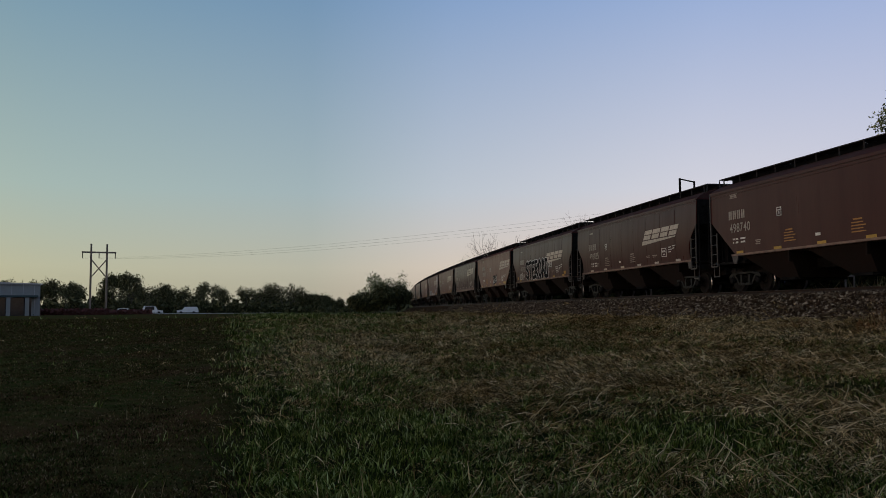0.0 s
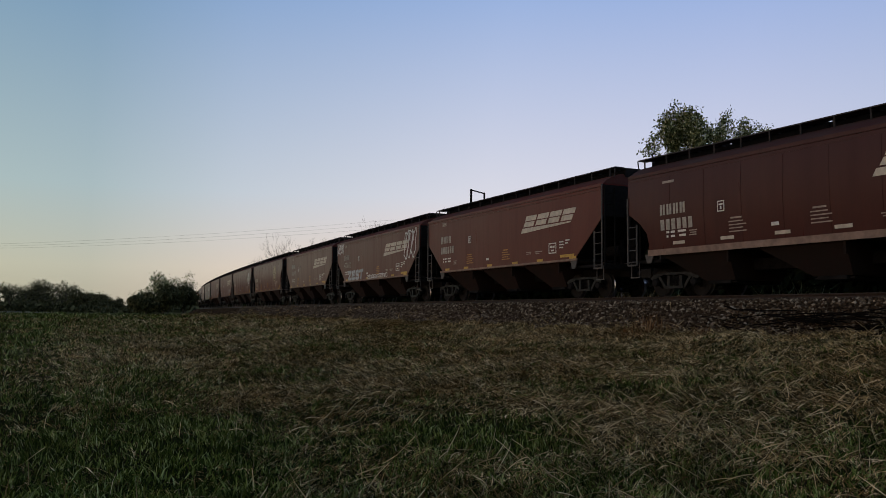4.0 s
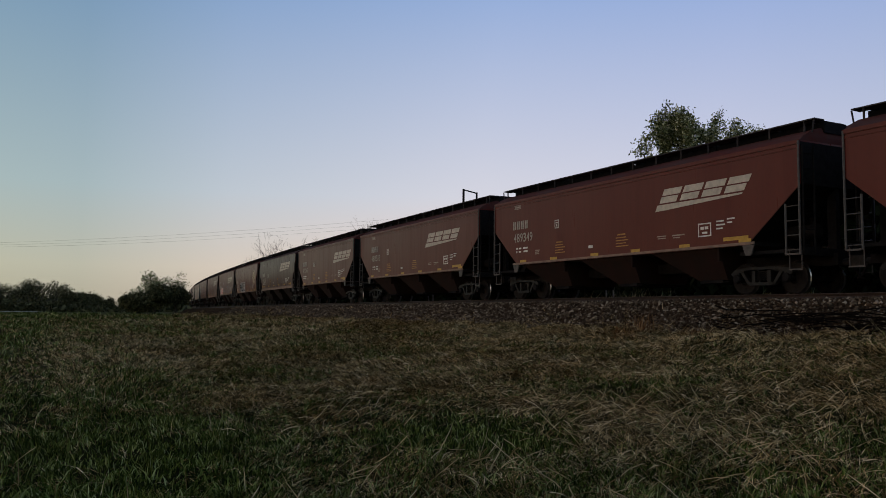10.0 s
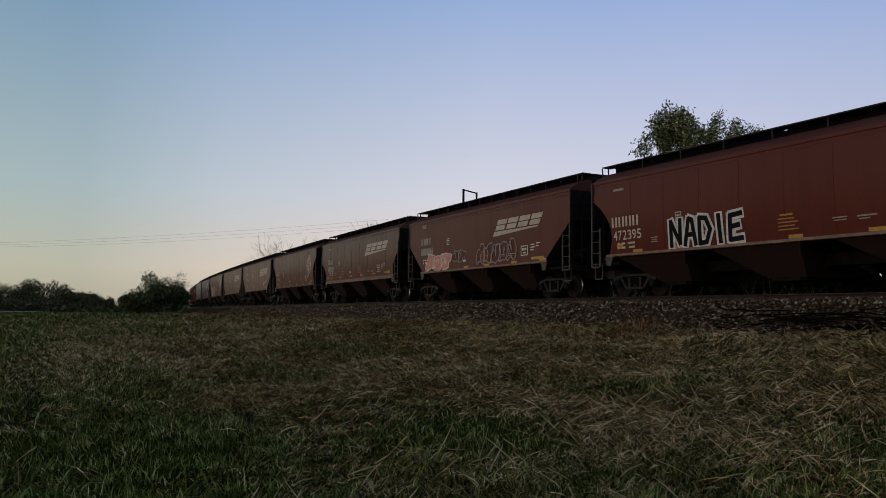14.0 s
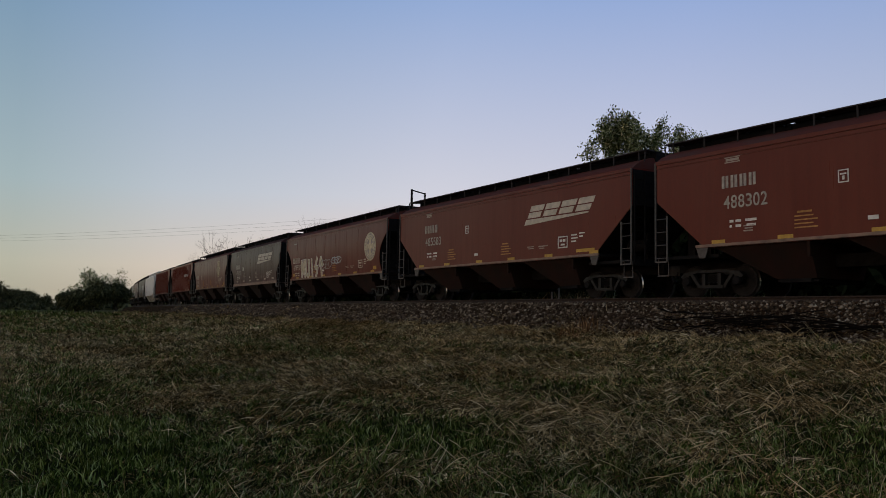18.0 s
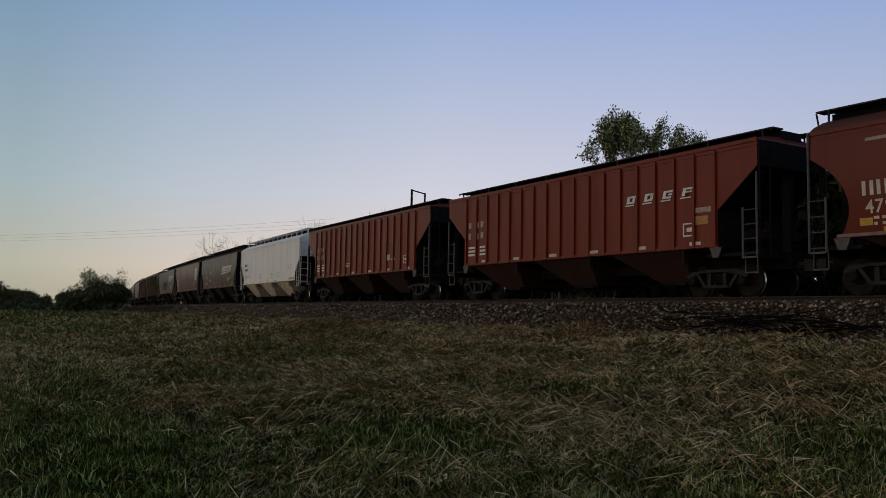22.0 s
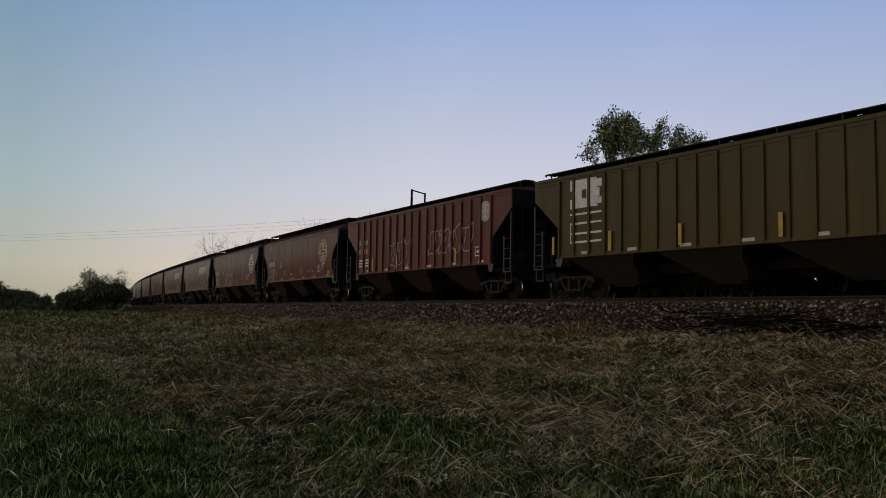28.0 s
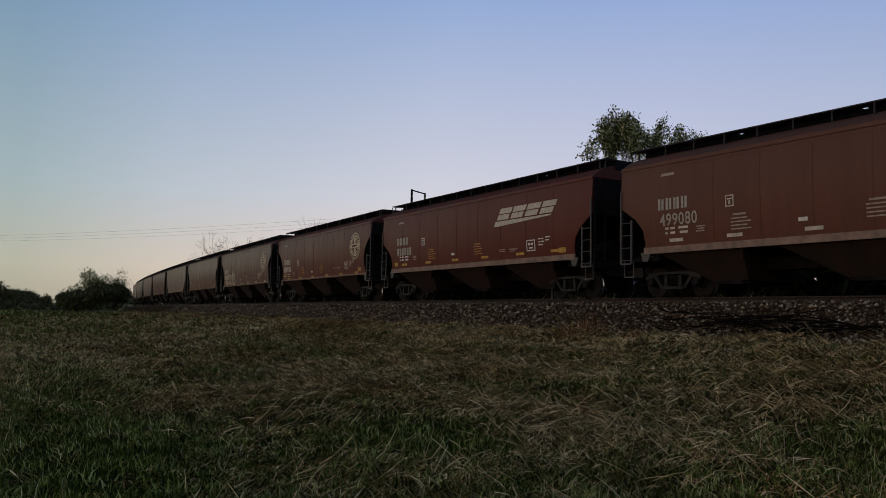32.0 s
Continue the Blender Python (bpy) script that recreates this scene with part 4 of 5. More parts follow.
stroked(2, 3.95, 9.95, 1.60, 2.85, ["S", "T", "E", "R", "O", "A", "D"], BLACKP, WHITEP, 0.25, 0.05)
tag_graffiti(2, 9.8, 10.8, 2.2, 2.7, 2, None, WHITEP, 2, 0.05)
tag_graffiti(2, 2.2, 3.0, 1.6, 2.1, 3, None, WHITEP, 2, 0.05)
tag_graffiti(3, 7.6, 9.0, 1.62, 2.4, 4, WHITEP, BLACKP, 3)
stroked(6, 2.55, 5.75, 1.56, 2.10, ["Z", "E", "S", "T"], SILVERP, GREYP, 0.16, 0.03)
tag_graffiti(6, 6.6, 10.2, 1.48, 1.72, 6, None, WHITEP, 9, 0.04)
tag_graffiti(6, 0.1, 1.5, 3.4, 4.15, 7, None, WHITEP, 5, 0.05)
tag_graffiti(6, 13.0, 14.6, 2.4, 4.1, 8, None, WHITEP, 3, 0.07)
stroked(15, 3.9, 6.95, 1.58, 2.42, ["N", "A", "D", "I", "E"], BLACKP, WHITEP, 0.15, 0.08)
tag_graffiti(16, 2.3, 5.0, 1.48, 2.4, 10, PINKP, WHITEP, 3, 0.05)
tag_graffiti(16, 7.8, 11.2, 1.55, 2.5, 11, None, GREYP, 5, 0.06)
tag_graffiti(16, 5.3, 6.6, 1.8, 2.4, 12, None, GREYP, 2, 0.05)
stroked(21, 2.95, 7.0, 1.52, 2.62, ["M", "U", "I", "bolt", "arrow"], PALEP, WHITEP, 0.17, 0.05)
tag_graffiti(21, 8.4, 9.8, 2.2, 2.6, 14, None, SILVERP, 3, 0.05)
tag_graffiti(21, 6.6, 8.2, 1.9, 2.5, 15, None, GREYP, 2, 0.05)
tag_graffiti(28, 2.0, 11.5, 1.75, 2.4, 16, None, GREYP, 9, 0.03)
tag_graffiti(33, 5.0, 7.9, 1.5, 2.55, 17, None, SILVERP, 5, 0.04)
tag_graffiti(37, 1.8, 5.0, 1.6, 2.4, 18, None, PALEP, 4, 0.10)
tag_graffiti(29, 5.0, 9.0, 1.9, 2.8, 19, None, BLACKP, 5, 0.06)
tag_graffiti(27, 4.2, 4.8, 2.0, 2.2, 20, WHITEP, FADED, 1, 0.03)
gather_stencils()

# ---- ground ----
gm = Mat("dry_and_green_grass_soil", 0.95, 0, 0.0)
patch = gm.noise(0.12, detail=5)
mid_ = gm.noise(0.9, detail=5)
fine_ = gm.noise(9, detail=5, rough=0.75)
base_ = gm.ramp(patch, [(0.35, (0.017, 0.023, 0.006)), (0.5, (0.029, 0.027, 0.010)), (0.62, (0.044, 0.034, 0.015))])
base_ = gm.mix(gm.ramp(mid_, [(0.4, 0.0), (0.7, 0.6)]), base_, (0.012, 0.019, 0.005))
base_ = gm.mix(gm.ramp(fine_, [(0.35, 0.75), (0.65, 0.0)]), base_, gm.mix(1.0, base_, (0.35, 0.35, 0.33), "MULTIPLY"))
# the mown part of the field lies to the left of a straight cut edge; ruts of bare brown soil cross it
lat = gm.t.nodes.new("ShaderNodeVectorMath")
lat.operation = "DOT_PRODUCT"
gm.link(gm.co.outputs["Object"], lat.inputs[0])
lat.inputs[1].default_value = (-0.844 / 6, -0.536 / 6, 0)
streaks = gm.noise(1.1, (0.9, 2.6, 1.0), 5, 0.7)
ruts = gm.noise(0.33, (1.0, 0.55, 1.0), 3, 0.55)
mown_ = gm.ramp(lat.outputs["Value"], [(0.0, 0.0), (0.12, 1.0)])
base_ = gm.mix(mown_, base_, gm.mix(gm.ramp(streaks, [(0.43, 0.0), (0.66, 1.0)]), (0.030, 0.044, 0.011), (0.075, 0.052, 0.022)))
base_ = gm.mix(gm.mix(1.0, mown_, gm.ramp(ruts, [(0.48, 0.0), (0.62, 0.8)]), "MULTIPLY"), base_, (0.070, 0.034, 0.018))
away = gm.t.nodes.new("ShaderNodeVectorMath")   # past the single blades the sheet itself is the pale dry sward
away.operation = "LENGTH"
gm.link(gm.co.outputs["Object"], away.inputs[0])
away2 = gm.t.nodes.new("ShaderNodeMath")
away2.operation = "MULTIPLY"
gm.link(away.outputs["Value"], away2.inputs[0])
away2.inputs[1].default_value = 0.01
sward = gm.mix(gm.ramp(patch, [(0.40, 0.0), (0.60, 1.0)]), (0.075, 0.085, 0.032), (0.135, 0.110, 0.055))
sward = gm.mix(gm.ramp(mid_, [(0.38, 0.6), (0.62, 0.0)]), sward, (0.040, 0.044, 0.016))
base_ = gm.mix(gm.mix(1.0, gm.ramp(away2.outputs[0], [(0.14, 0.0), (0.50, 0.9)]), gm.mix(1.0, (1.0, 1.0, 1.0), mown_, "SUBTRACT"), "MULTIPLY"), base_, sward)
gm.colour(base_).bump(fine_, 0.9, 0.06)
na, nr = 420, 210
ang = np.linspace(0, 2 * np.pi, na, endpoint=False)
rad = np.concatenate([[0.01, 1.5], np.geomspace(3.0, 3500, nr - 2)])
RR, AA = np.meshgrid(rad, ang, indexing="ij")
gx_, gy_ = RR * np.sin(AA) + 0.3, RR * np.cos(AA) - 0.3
gz_ = ground_height(gx_, gy_)
verts = np.stack([gx_, gy_, gz_], -1).reshape(-1, 3)
i_, j_ = np.meshgrid(np.arange(nr - 1), np.arange(na), indexing="ij")
jn = (j_ + 1) % na
faces = np.stack([i_ * na + j_, i_ * na + jn, (i_ + 1) * na + jn, (i_ + 1) * na + j_], -1).reshape(-1, 4)
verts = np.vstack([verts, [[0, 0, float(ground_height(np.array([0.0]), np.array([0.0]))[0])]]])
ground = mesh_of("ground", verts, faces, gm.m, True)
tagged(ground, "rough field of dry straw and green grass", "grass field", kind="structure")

# ---- track: ballast bed, ties, rails ----
bl = Mat("crushed_stone_ballast", 0.95, 0, 0.0)
vor = bl.t.nodes.new("ShaderNodeTexVoronoi")
vor.inputs["Scale"].default_value = 13
bl.link(bl.coords(), vor.inputs["Vector"])
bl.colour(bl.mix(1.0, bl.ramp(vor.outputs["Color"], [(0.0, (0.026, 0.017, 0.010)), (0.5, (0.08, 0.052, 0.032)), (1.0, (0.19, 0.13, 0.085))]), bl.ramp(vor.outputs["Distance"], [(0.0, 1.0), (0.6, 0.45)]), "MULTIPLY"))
bl.bump(vor.outputs["Distance"], 1.0, 0.05)
BALLAST = bl.m


def sweep(name, prof, s_list, material, closed=False):
    """A profile of (u, z) carried along the line."""
    vs, n = [], len(prof)
    for s in s_list:
        for u, z in prof:
            x, y, _ = line(s, u)
            vs.append((x, y, z))
    fs = []
    for i in range(len(s_list) - 1):
        for j in range(n if closed else n - 1):
            k = (j + 1) % n
            fs.append((i * n + j, i * n + k, (i + 1) * n + k, (i + 1) * n + j))
    return mesh_of(name, vs, fs, material)


TOP = RAIL_Z - 0.20
ALONG = [float(s) for s in np.concatenate([np.arange(S0, -40, 8), np.arange(-40, 200, 2), np.arange(200, S1, 8)])]
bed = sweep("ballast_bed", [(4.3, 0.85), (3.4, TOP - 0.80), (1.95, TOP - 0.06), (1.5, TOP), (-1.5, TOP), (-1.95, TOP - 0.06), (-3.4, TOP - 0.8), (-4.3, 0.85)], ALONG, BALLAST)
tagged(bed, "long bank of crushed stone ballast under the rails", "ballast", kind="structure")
RAILP = [(0.072, 0.0), (0.072, 0.018), (0.012, 0.035), (0.010, 0.13), (0.036, 0.142), (0.036, 0.172), (0.028, 0.18), (-0.028, 0.18), (-0.036, 0.172), (-0.036, 0.142), (-0.010, 0.13), (-0.012, 0.035), (-0.072, 0.018), (-0.072, 0.0)]
for u in (0.753, -0.753):
    r = sweep("rail", [(u + a, RAIL_Z - 0.18 + b) for a, b in RAILP], ALONG, RAILM, True)
    tagged(r, "rusty brown steel rail with a worn head", "rail", "rails of the track", "structure")
# loose stones on the near shoulder and between the rails
rng = np.random.default_rng(5)
N = 60000
ss = rng.uniform(-14, 75, N) ** 1.0
uu = rng.uniform(0.9, 4.5, N)
zz = np.interp(uu, [0.9, 1.5, 1.95, 3.4, 4.3], [TOP, TOP, TOP - 0.06, TOP - 0.8, TOP - 1.1])
px, py, _ = line(ss, uu)
keep = (zz > ground_height(px, py, uu) - 0.03) & (rng.random(N) < np.clip(1.15 - (ss + 10) / 95, 0.1, 1))
px, py, zz = px[keep], py[keep], zz[keep]
n = len(px)
size = rng.uniform(0.028, 0.050, n) + 0.035 * rng.random(n) ** 3
octa = np.array([(1, 0, 0), (0, 1, 0), (-1, 0, 0), (0, -1, 0), (0, 0, 0.8), (0, 0, -0.8)])
tri = np.array([(0, 1, 4), (1, 2, 4), (2, 3, 4), (3, 0, 4), (1, 0, 5), (2, 1, 5), (3, 2, 5), (0, 3, 5)])
jit = octa[None] * rng.uniform(0.6, 1.3, (n, 6, 3)) + rng.uniform(-0.25, 0.25, (n, 6, 3))
vs = jit * size[:, None, None] + np.stack([px, py, zz + size * 0.3], -1)[:, None, :]
fs = tri[None] + (np.arange(n) * 6)[:, None, None]
st = Mat("loose_ballast_stones", 0.9, 0, 0.05)
st.colour(st.ramp(st.island(), [(0.0, (0.020, 0.012, 0.007)), (0.5, (0.068, 0.043, 0.027)), (0.82, (0.17, 0.125, 0.085)), (1.0, (0.40, 0.33, 0.25))]))
tagged(mesh_of("ballast_stones", vs.reshape(-1, 3), fs.reshape(-1, 3), st.m), "loose grey and brown ballast stones on the shoulder", "ballast stones", kind="stuff")

# ---- grass ----


def blades(name, x, y, h, w, lean, droop, material, rng, sink=0.02, a=None):
    """Bent blades of three joints each, as one mesh."""
    n = len(x)
    u_ = side_of(x, y)
    z = np.maximum(ground_height(x, y, u_), np.where((u_ > 1.5) & (u_ < 4.3), np.interp(u_, [1.95, 3.4, 4.3], [TOP - 0.06, TOP - 0.8, 0.85]), 0)) - sink
    a = rng.uniform(0, 2 * np.pi, n) if a is None else a
    d = np.stack([np.cos(a), np.sin(a)], -1)
    b = rng.uniform(0, 2 * np.pi, n)
    wv = np.stack([np.cos(b), np.sin(b)], -1) * w[:, None] / 2
    base = np.stack([x, y], -1)
    v = np.zeros((n, 5, 3))
    for k, (f, wf) in enumerate(((0, 1.0), (0.55, 0.75))):
        c = base + d * (h * lean * f ** 1.6)[:, None]
        v[:, 2 * k, :2], v[:, 2 * k + 1, :2] = c - wv * wf, c + wv * wf
        v[:, 2 * k, 2] = v[:, 2 * k + 1, 2] = z + h * f * (1 - 0.2 * droop)
    v[:, 4, :2] = base + d * (h * lean)[:, None]
    v[:, 4, 2] = z + h * (1 - droop)
    o = (np.arange(n) * 5)[:, None]
    t = np.concatenate([o + np.array([0, 1, 3]), o + np.array([0, 3, 2]), o + np.array([2, 3, 4])], 0)
    return mesh_of(name, v.reshape(-1, 3), t, material)


def scatter(n, r0, r1, a0, a1, rng, power=1.0):
    r = r0 * (r1 / r0) ** (rng.random(n) ** power)
    a = np.radians(rng.uniform(a0, a1, n))
    return -r * np.sin(a), r * np.cos(a)


def hump(x, y, cx, cy, sx, sy):
    return np.exp(-((x - cx) / sx) ** 2 - ((y - cy) / sy) ** 2)


def greenness(x, y):
    """Where living grass stands: a lush spot ahead, more of it towards the open field; dry straw near the track."""
    u = side_of(x, y)
    g = 0.42 + 0.25 * np.sin(x * 0.55 + 1.7 * np.sin(y * 0.31)) * np.sin(y * 0.42 + 0.4) + 0.18 * np.sin(x * 1.7 + y * 0.9)
    g += 1.6 * hump(x, y, -0.3, 9.7, 0.8, 1.1) + 0.8 * hump(x, y, 2.6, 13.6, 1.4, 0.8) + 0.4 * hump(x, y, -4.5, 9, 1.6, 2.0) + 0.35 * np.clip((u - 17) / 8, 0, 1)
    g -= 0.3 * hump(x, y, 2.6, 10.5, 1.9, 2.0) + 0.8 * hump(x, y, -3.6, 14.8, 1.5, 2.4) + 0.5 * hump(x, y, -7.0, 21, 2, 3) + 0.7 * hump(x, y, -1.8, 11.3, 0.9, 1.3) + 0.7 * hump(x, y, 0.6, 11.7, 1.3, 0.6) + 0.25 * hump(x, y, -13, 32, 8, 12) + 0.5 * np.clip((12 - u) / 6, 0, 1)
    g += 0.36 * np.clip((-x - 0.26 * y) / 2.0, 0, 1) * np.clip((24 - y) / 10, 0, 1)
    g += 0.15 * np.clip((10.5 - np.hypot(x, y)) / 3, 0, 1)
    g += 0.40 * np.clip((x - 1.5) / 3, 0, 1) * np.clip((13 - np.hypot(x, y)) / 4, 0, 1)
    g += 0.05 * np.clip((np.hypot(x, y) - 11) / 6, 0, 1) * np.clip((22 - u) / 6, 0, 1)
    return g


def blade_material(name, stops, tint):
    m = Mat(name, 0.9, 0, 0.0)
    c = m.ramp(m.island(), stops)
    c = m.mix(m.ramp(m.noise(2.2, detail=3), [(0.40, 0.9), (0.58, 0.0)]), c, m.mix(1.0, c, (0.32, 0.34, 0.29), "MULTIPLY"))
    c = m.mix(m.ramp(m.noise(0.5, detail=3), [(0.45, 0.0), (0.65, 0.6)]), c, m.mix(1.0, c, tint, "MULTIPLY"))
    return m.colour(c).m


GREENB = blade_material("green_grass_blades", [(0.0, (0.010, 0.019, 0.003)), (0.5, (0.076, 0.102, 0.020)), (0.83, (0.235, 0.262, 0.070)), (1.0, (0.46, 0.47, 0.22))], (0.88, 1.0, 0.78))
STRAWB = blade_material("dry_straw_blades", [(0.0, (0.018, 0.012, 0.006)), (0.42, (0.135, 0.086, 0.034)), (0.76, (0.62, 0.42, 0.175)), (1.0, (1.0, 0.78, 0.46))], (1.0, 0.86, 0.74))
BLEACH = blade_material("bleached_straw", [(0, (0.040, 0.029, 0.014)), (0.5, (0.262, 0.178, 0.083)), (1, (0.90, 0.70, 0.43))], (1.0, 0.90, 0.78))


def tufts(name, count, per, r0, r1, dry, rng, material, label, a0=-33, a1=52, cut=1.0):
    """Clumps of blades: each clump leans its own way, flattened straw or upright green."""
    x, y = scatter(count, r0, r1, a0, a1, rng, 0.95)
    u = side_of(x, y)
    g = greenness(x, y)
    az_ = np.degrees(np.arctan2(-x, y))
    p = np.clip(1.2 - g, 0.10, 1) if dry else np.clip(g + 0.15, 0.10, 1)
    edge = 32.3 + 0.7 * np.sin(np.hypot(x, y) * 0.8) + rng.normal(0, 1.1, count)
    p = p * np.where(az_ > edge, 0.012, 1.0) if cut == 1.0 else np.where(az_ > edge, 1.0, 0.0)
    toe = 0.55 * np.sin(x * 0.9 + y * 0.5) * np.sin(y * 1.3 - x * 0.5) + 0.25 * np.sin(x * 2.7 + y)
    p = p if dry else p * np.clip((u - 3.5) / 4, 0.2, 1)
    keep = (rng.random(count) < p) & (u > 2.7 + toe + rng.uniform(0, 1, count) ** 0.6 * 1.7)
    x, y, az_, u = x[keep], y[keep], az_[keep], u[keep]
    n = len(x)
    lay = 2.4 * np.sin(x * 0.35 + 1.1 * np.sin(y * 0.27)) + 1.2 * np.sin(y * 0.6) + rng.normal(0, 0.7, n)
    size = rng.uniform(0.6, 1.5, n)
    x, y, lay, size, az_ = (np.repeat(v, per) for v in (x, y, lay, size, az_))
    n = len(x)
    r = np.hypot(x, y)
    grow = np.clip(r / 13, 1, 8)
    x = x + rng.normal(0, 0.07, n) * grow
    y = y + rng.normal(0, 0.07, n) * grow
    if dry:
        h = rng.uniform(0.035, 0.10, n) * size * (1 + 0.5 * (grow - 1)) * cut
        lean, droop = rng.uniform(0.8, 3.2, n), rng.uniform(0.1, 0.8, n)
        a = lay + rng.normal(0, 0.7, n)
        w = rng.uniform(0.009, 0.016, n) * grow
    else:
        h = rng.uniform(0.045, 0.125, n) * size * (1 + 0.5 * (grow - 1)) * cut
        lean, droop = rng.uniform(0.15, 1.1, n), rng.uniform(0.0, 0.4, n)
        a = rng.uniform(0, 2 * np.pi, n)
        w = rng.uniform(0.010, 0.018, n) * grow
    ob = blades(name, x, y, h, w, lean, droop, material, rng, 0.01, a)
    return tagged(ob, label, "grass", kind="stuff")


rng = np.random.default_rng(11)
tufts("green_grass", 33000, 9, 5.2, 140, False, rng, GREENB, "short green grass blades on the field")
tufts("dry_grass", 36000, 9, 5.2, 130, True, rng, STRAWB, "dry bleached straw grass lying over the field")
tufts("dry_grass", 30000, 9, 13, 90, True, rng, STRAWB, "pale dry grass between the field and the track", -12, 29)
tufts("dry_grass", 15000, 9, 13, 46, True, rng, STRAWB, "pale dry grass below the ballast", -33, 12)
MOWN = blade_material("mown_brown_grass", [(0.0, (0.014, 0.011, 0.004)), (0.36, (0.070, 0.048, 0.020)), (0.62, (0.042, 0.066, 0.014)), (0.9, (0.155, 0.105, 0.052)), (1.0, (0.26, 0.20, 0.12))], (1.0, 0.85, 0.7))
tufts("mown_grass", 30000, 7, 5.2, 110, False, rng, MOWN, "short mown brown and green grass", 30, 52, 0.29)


def strands(name, x, y, length, w, material, rng, label):
    """Fallen straws: bowed ribbons of six joints lying over the grass in all directions."""
    n, k = len(x), 6
    a0, bow = rng.uniform(0, 2 * np.pi, n), rng.normal(0, 0.55, n)
    u_ = side_of(x, y)
    lift, arch, tilt = rng.uniform(0.0, 0.06, n), rng.uniform(0.0, 0.03, n), rng.normal(0, 0.52, n)
    c = np.zeros((n, k, 3))
    px_, py_ = x.copy(), y.copy()
    wav = rng.uniform(-0.5, 0.5, n)
    for i in range(k):
        f = i / (k - 1)
        c[:, i, 0], c[:, i, 1] = px_, py_
        c[:, i, 2] = lift + arch * np.sin(np.pi * f) + tilt * f * length
        h = a0 + bow * f + wav * np.sin(5 * f)
        px_, py_ = px_ + np.cos(h) * length / (k - 1), py_ + np.sin(h) * length / (k - 1)
    bank = np.where((u_ > 1.5) & (u_ < 4.3), np.interp(u_, [1.95, 3.4, 4.3], [TOP - 0.06, TOP - 0.8, 0.85]), 0)
    c[:, :, 2] = c[:, :, 2] + np.maximum(-tilt * length, 0)[:, None] + np.maximum(ground_height(x, y, u_), bank)[:, None]
    side = np.stack([-np.sin(a0) * 0.5, np.cos(a0) * 0.5, np.full(n, 0.85)], -1)[:, None, :]
    wide = (w[:, None] * np.array([0.5, 1, 1, 1, 0.8, 0.3]))[:, :, None] / 2
    v = np.stack([c - side * wide, c + side * wide], 2).reshape(-1, 3)
    o = (np.arange(n) * k * 2)[:, None, None] + (np.arange(k - 1) * 2)[None, :, None]
    f_ = (o + np.array([0, 1, 3, 2])[None, None, :]).reshape(-1, 4)
    return tagged(mesh_of(name, v, f_, material), label, "straw", kind="stuff")


x, y = scatter(52000, 5.6, 48, -33, 46, rng)
az_ = np.degrees(np.arctan2(-x, y))
u_ = side_of(x, y)
keep = (rng.random(len(x)) < np.clip(1.05 - greenness(x, y), 0.05, 1) * np.interp(az_, [-32, 0, 6, 16, 31, 33], [0.70, 0.85, 0.35, 0.22, 0.14, 0.0]) * np.clip((np.hypot(x, y) - 4.5) / 5, 0.35, 1)) & (u_ > 2.9 + rng.random(len(x)))
x, y = x[keep], y[keep]
far_ = np.hypot(x, y)
strands("fallen_straw", x, y, rng.uniform(0.08, 0.32, len(x)), rng.uniform(0.006, 0.0115, len(x)) * np.clip(far_ / 11, 0.85, 1.2), BLEACH, rng, "tangle of long bleached fallen straws")
x, y = scatter(340, 6, 45, -30, 40, rng)
n = len(x)
tagged(blades("dead_stalks", x, y, rng.uniform(0.15, 0.32, n), rng.uniform(0.006, 0.010, n) * np.clip(np.hypot(x, y) / 13, 1, 2.5), rng.uniform(0.05, 0.5, n), rng.uniform(0.0, 0.15, n), BLEACH, rng, 0.0), "thin upright dead stalks standing in the grass", "stalks", kind="stuff")

# ---- trees ----


def grow_wood(bm, p, d, length, r, depth, rnd, tips, spread=0.55, taper=0.82, rise=0.15):
    """A limb of three joints that forks."""
    for k in range(3):
        q = p + d * (length / 3)
        tube(bm, p, q, r, 6 if depth > 1 else 4, r * taper)
        p, r = q, r * taper
        d = (d + Vector((rnd.uniform(-1, 1), rnd.uniform(-1, 1), rnd.uniform(-0.3, 0.8))) * 0.14).normalized()
        if depth <= (3 if rise > 0.3 else 2):
            tips.append((p.copy(), d.copy()))
    if depth == 0:
        return
    for k in range(rnd.choice((2, 3, 3))):
        a = rnd.uniform(0, 6.28)
        side = (d.orthogonal().normalized() * math.cos(a) + d.cross(d.orthogonal()).normalized() * math.sin(a))
        grow_wood(bm, p, (d + side * spread * rnd.uniform(0.7, 1.5) + Vector((0, 0, rise))).normalized(), length * rnd.uniform(0.6, 0.82), r * (taper - 0.1), depth - 1, rnd, tips, spread, taper, rise)


BARK = plain("grey_brown_bark", (0.075, 0.06, 0.048), 0.9, 0, 0.35, 5, 0.5)
lm = Mat("dusk_green_leaves", 0.7, 0, 0.1)
lm.colour(lm.ramp(lm.island(), [(0.0, (0.020, 0.028, 0.010)), (0.5, (0.12, 0.14, 0.052)), (0.85, (0.38, 0.39, 0.20)), (1.0, (0.60, 0.60, 0.40))]))
LEAF = lm.m
bm_ = Mat("dark_thicket_leaves", 0.8, 0, 0.05)
bm_.colour(bm_.ramp(bm_.island(), [(0.0, (0.010, 0.012, 0.005)), (0.7, (0.022, 0.028, 0.010)), (1.0, (0.05, 0.055, 0.02))]))
BRUSHL = bm_.m
fw_ = Mat("far_wood_leaves", 0.8, 0, 0.05)
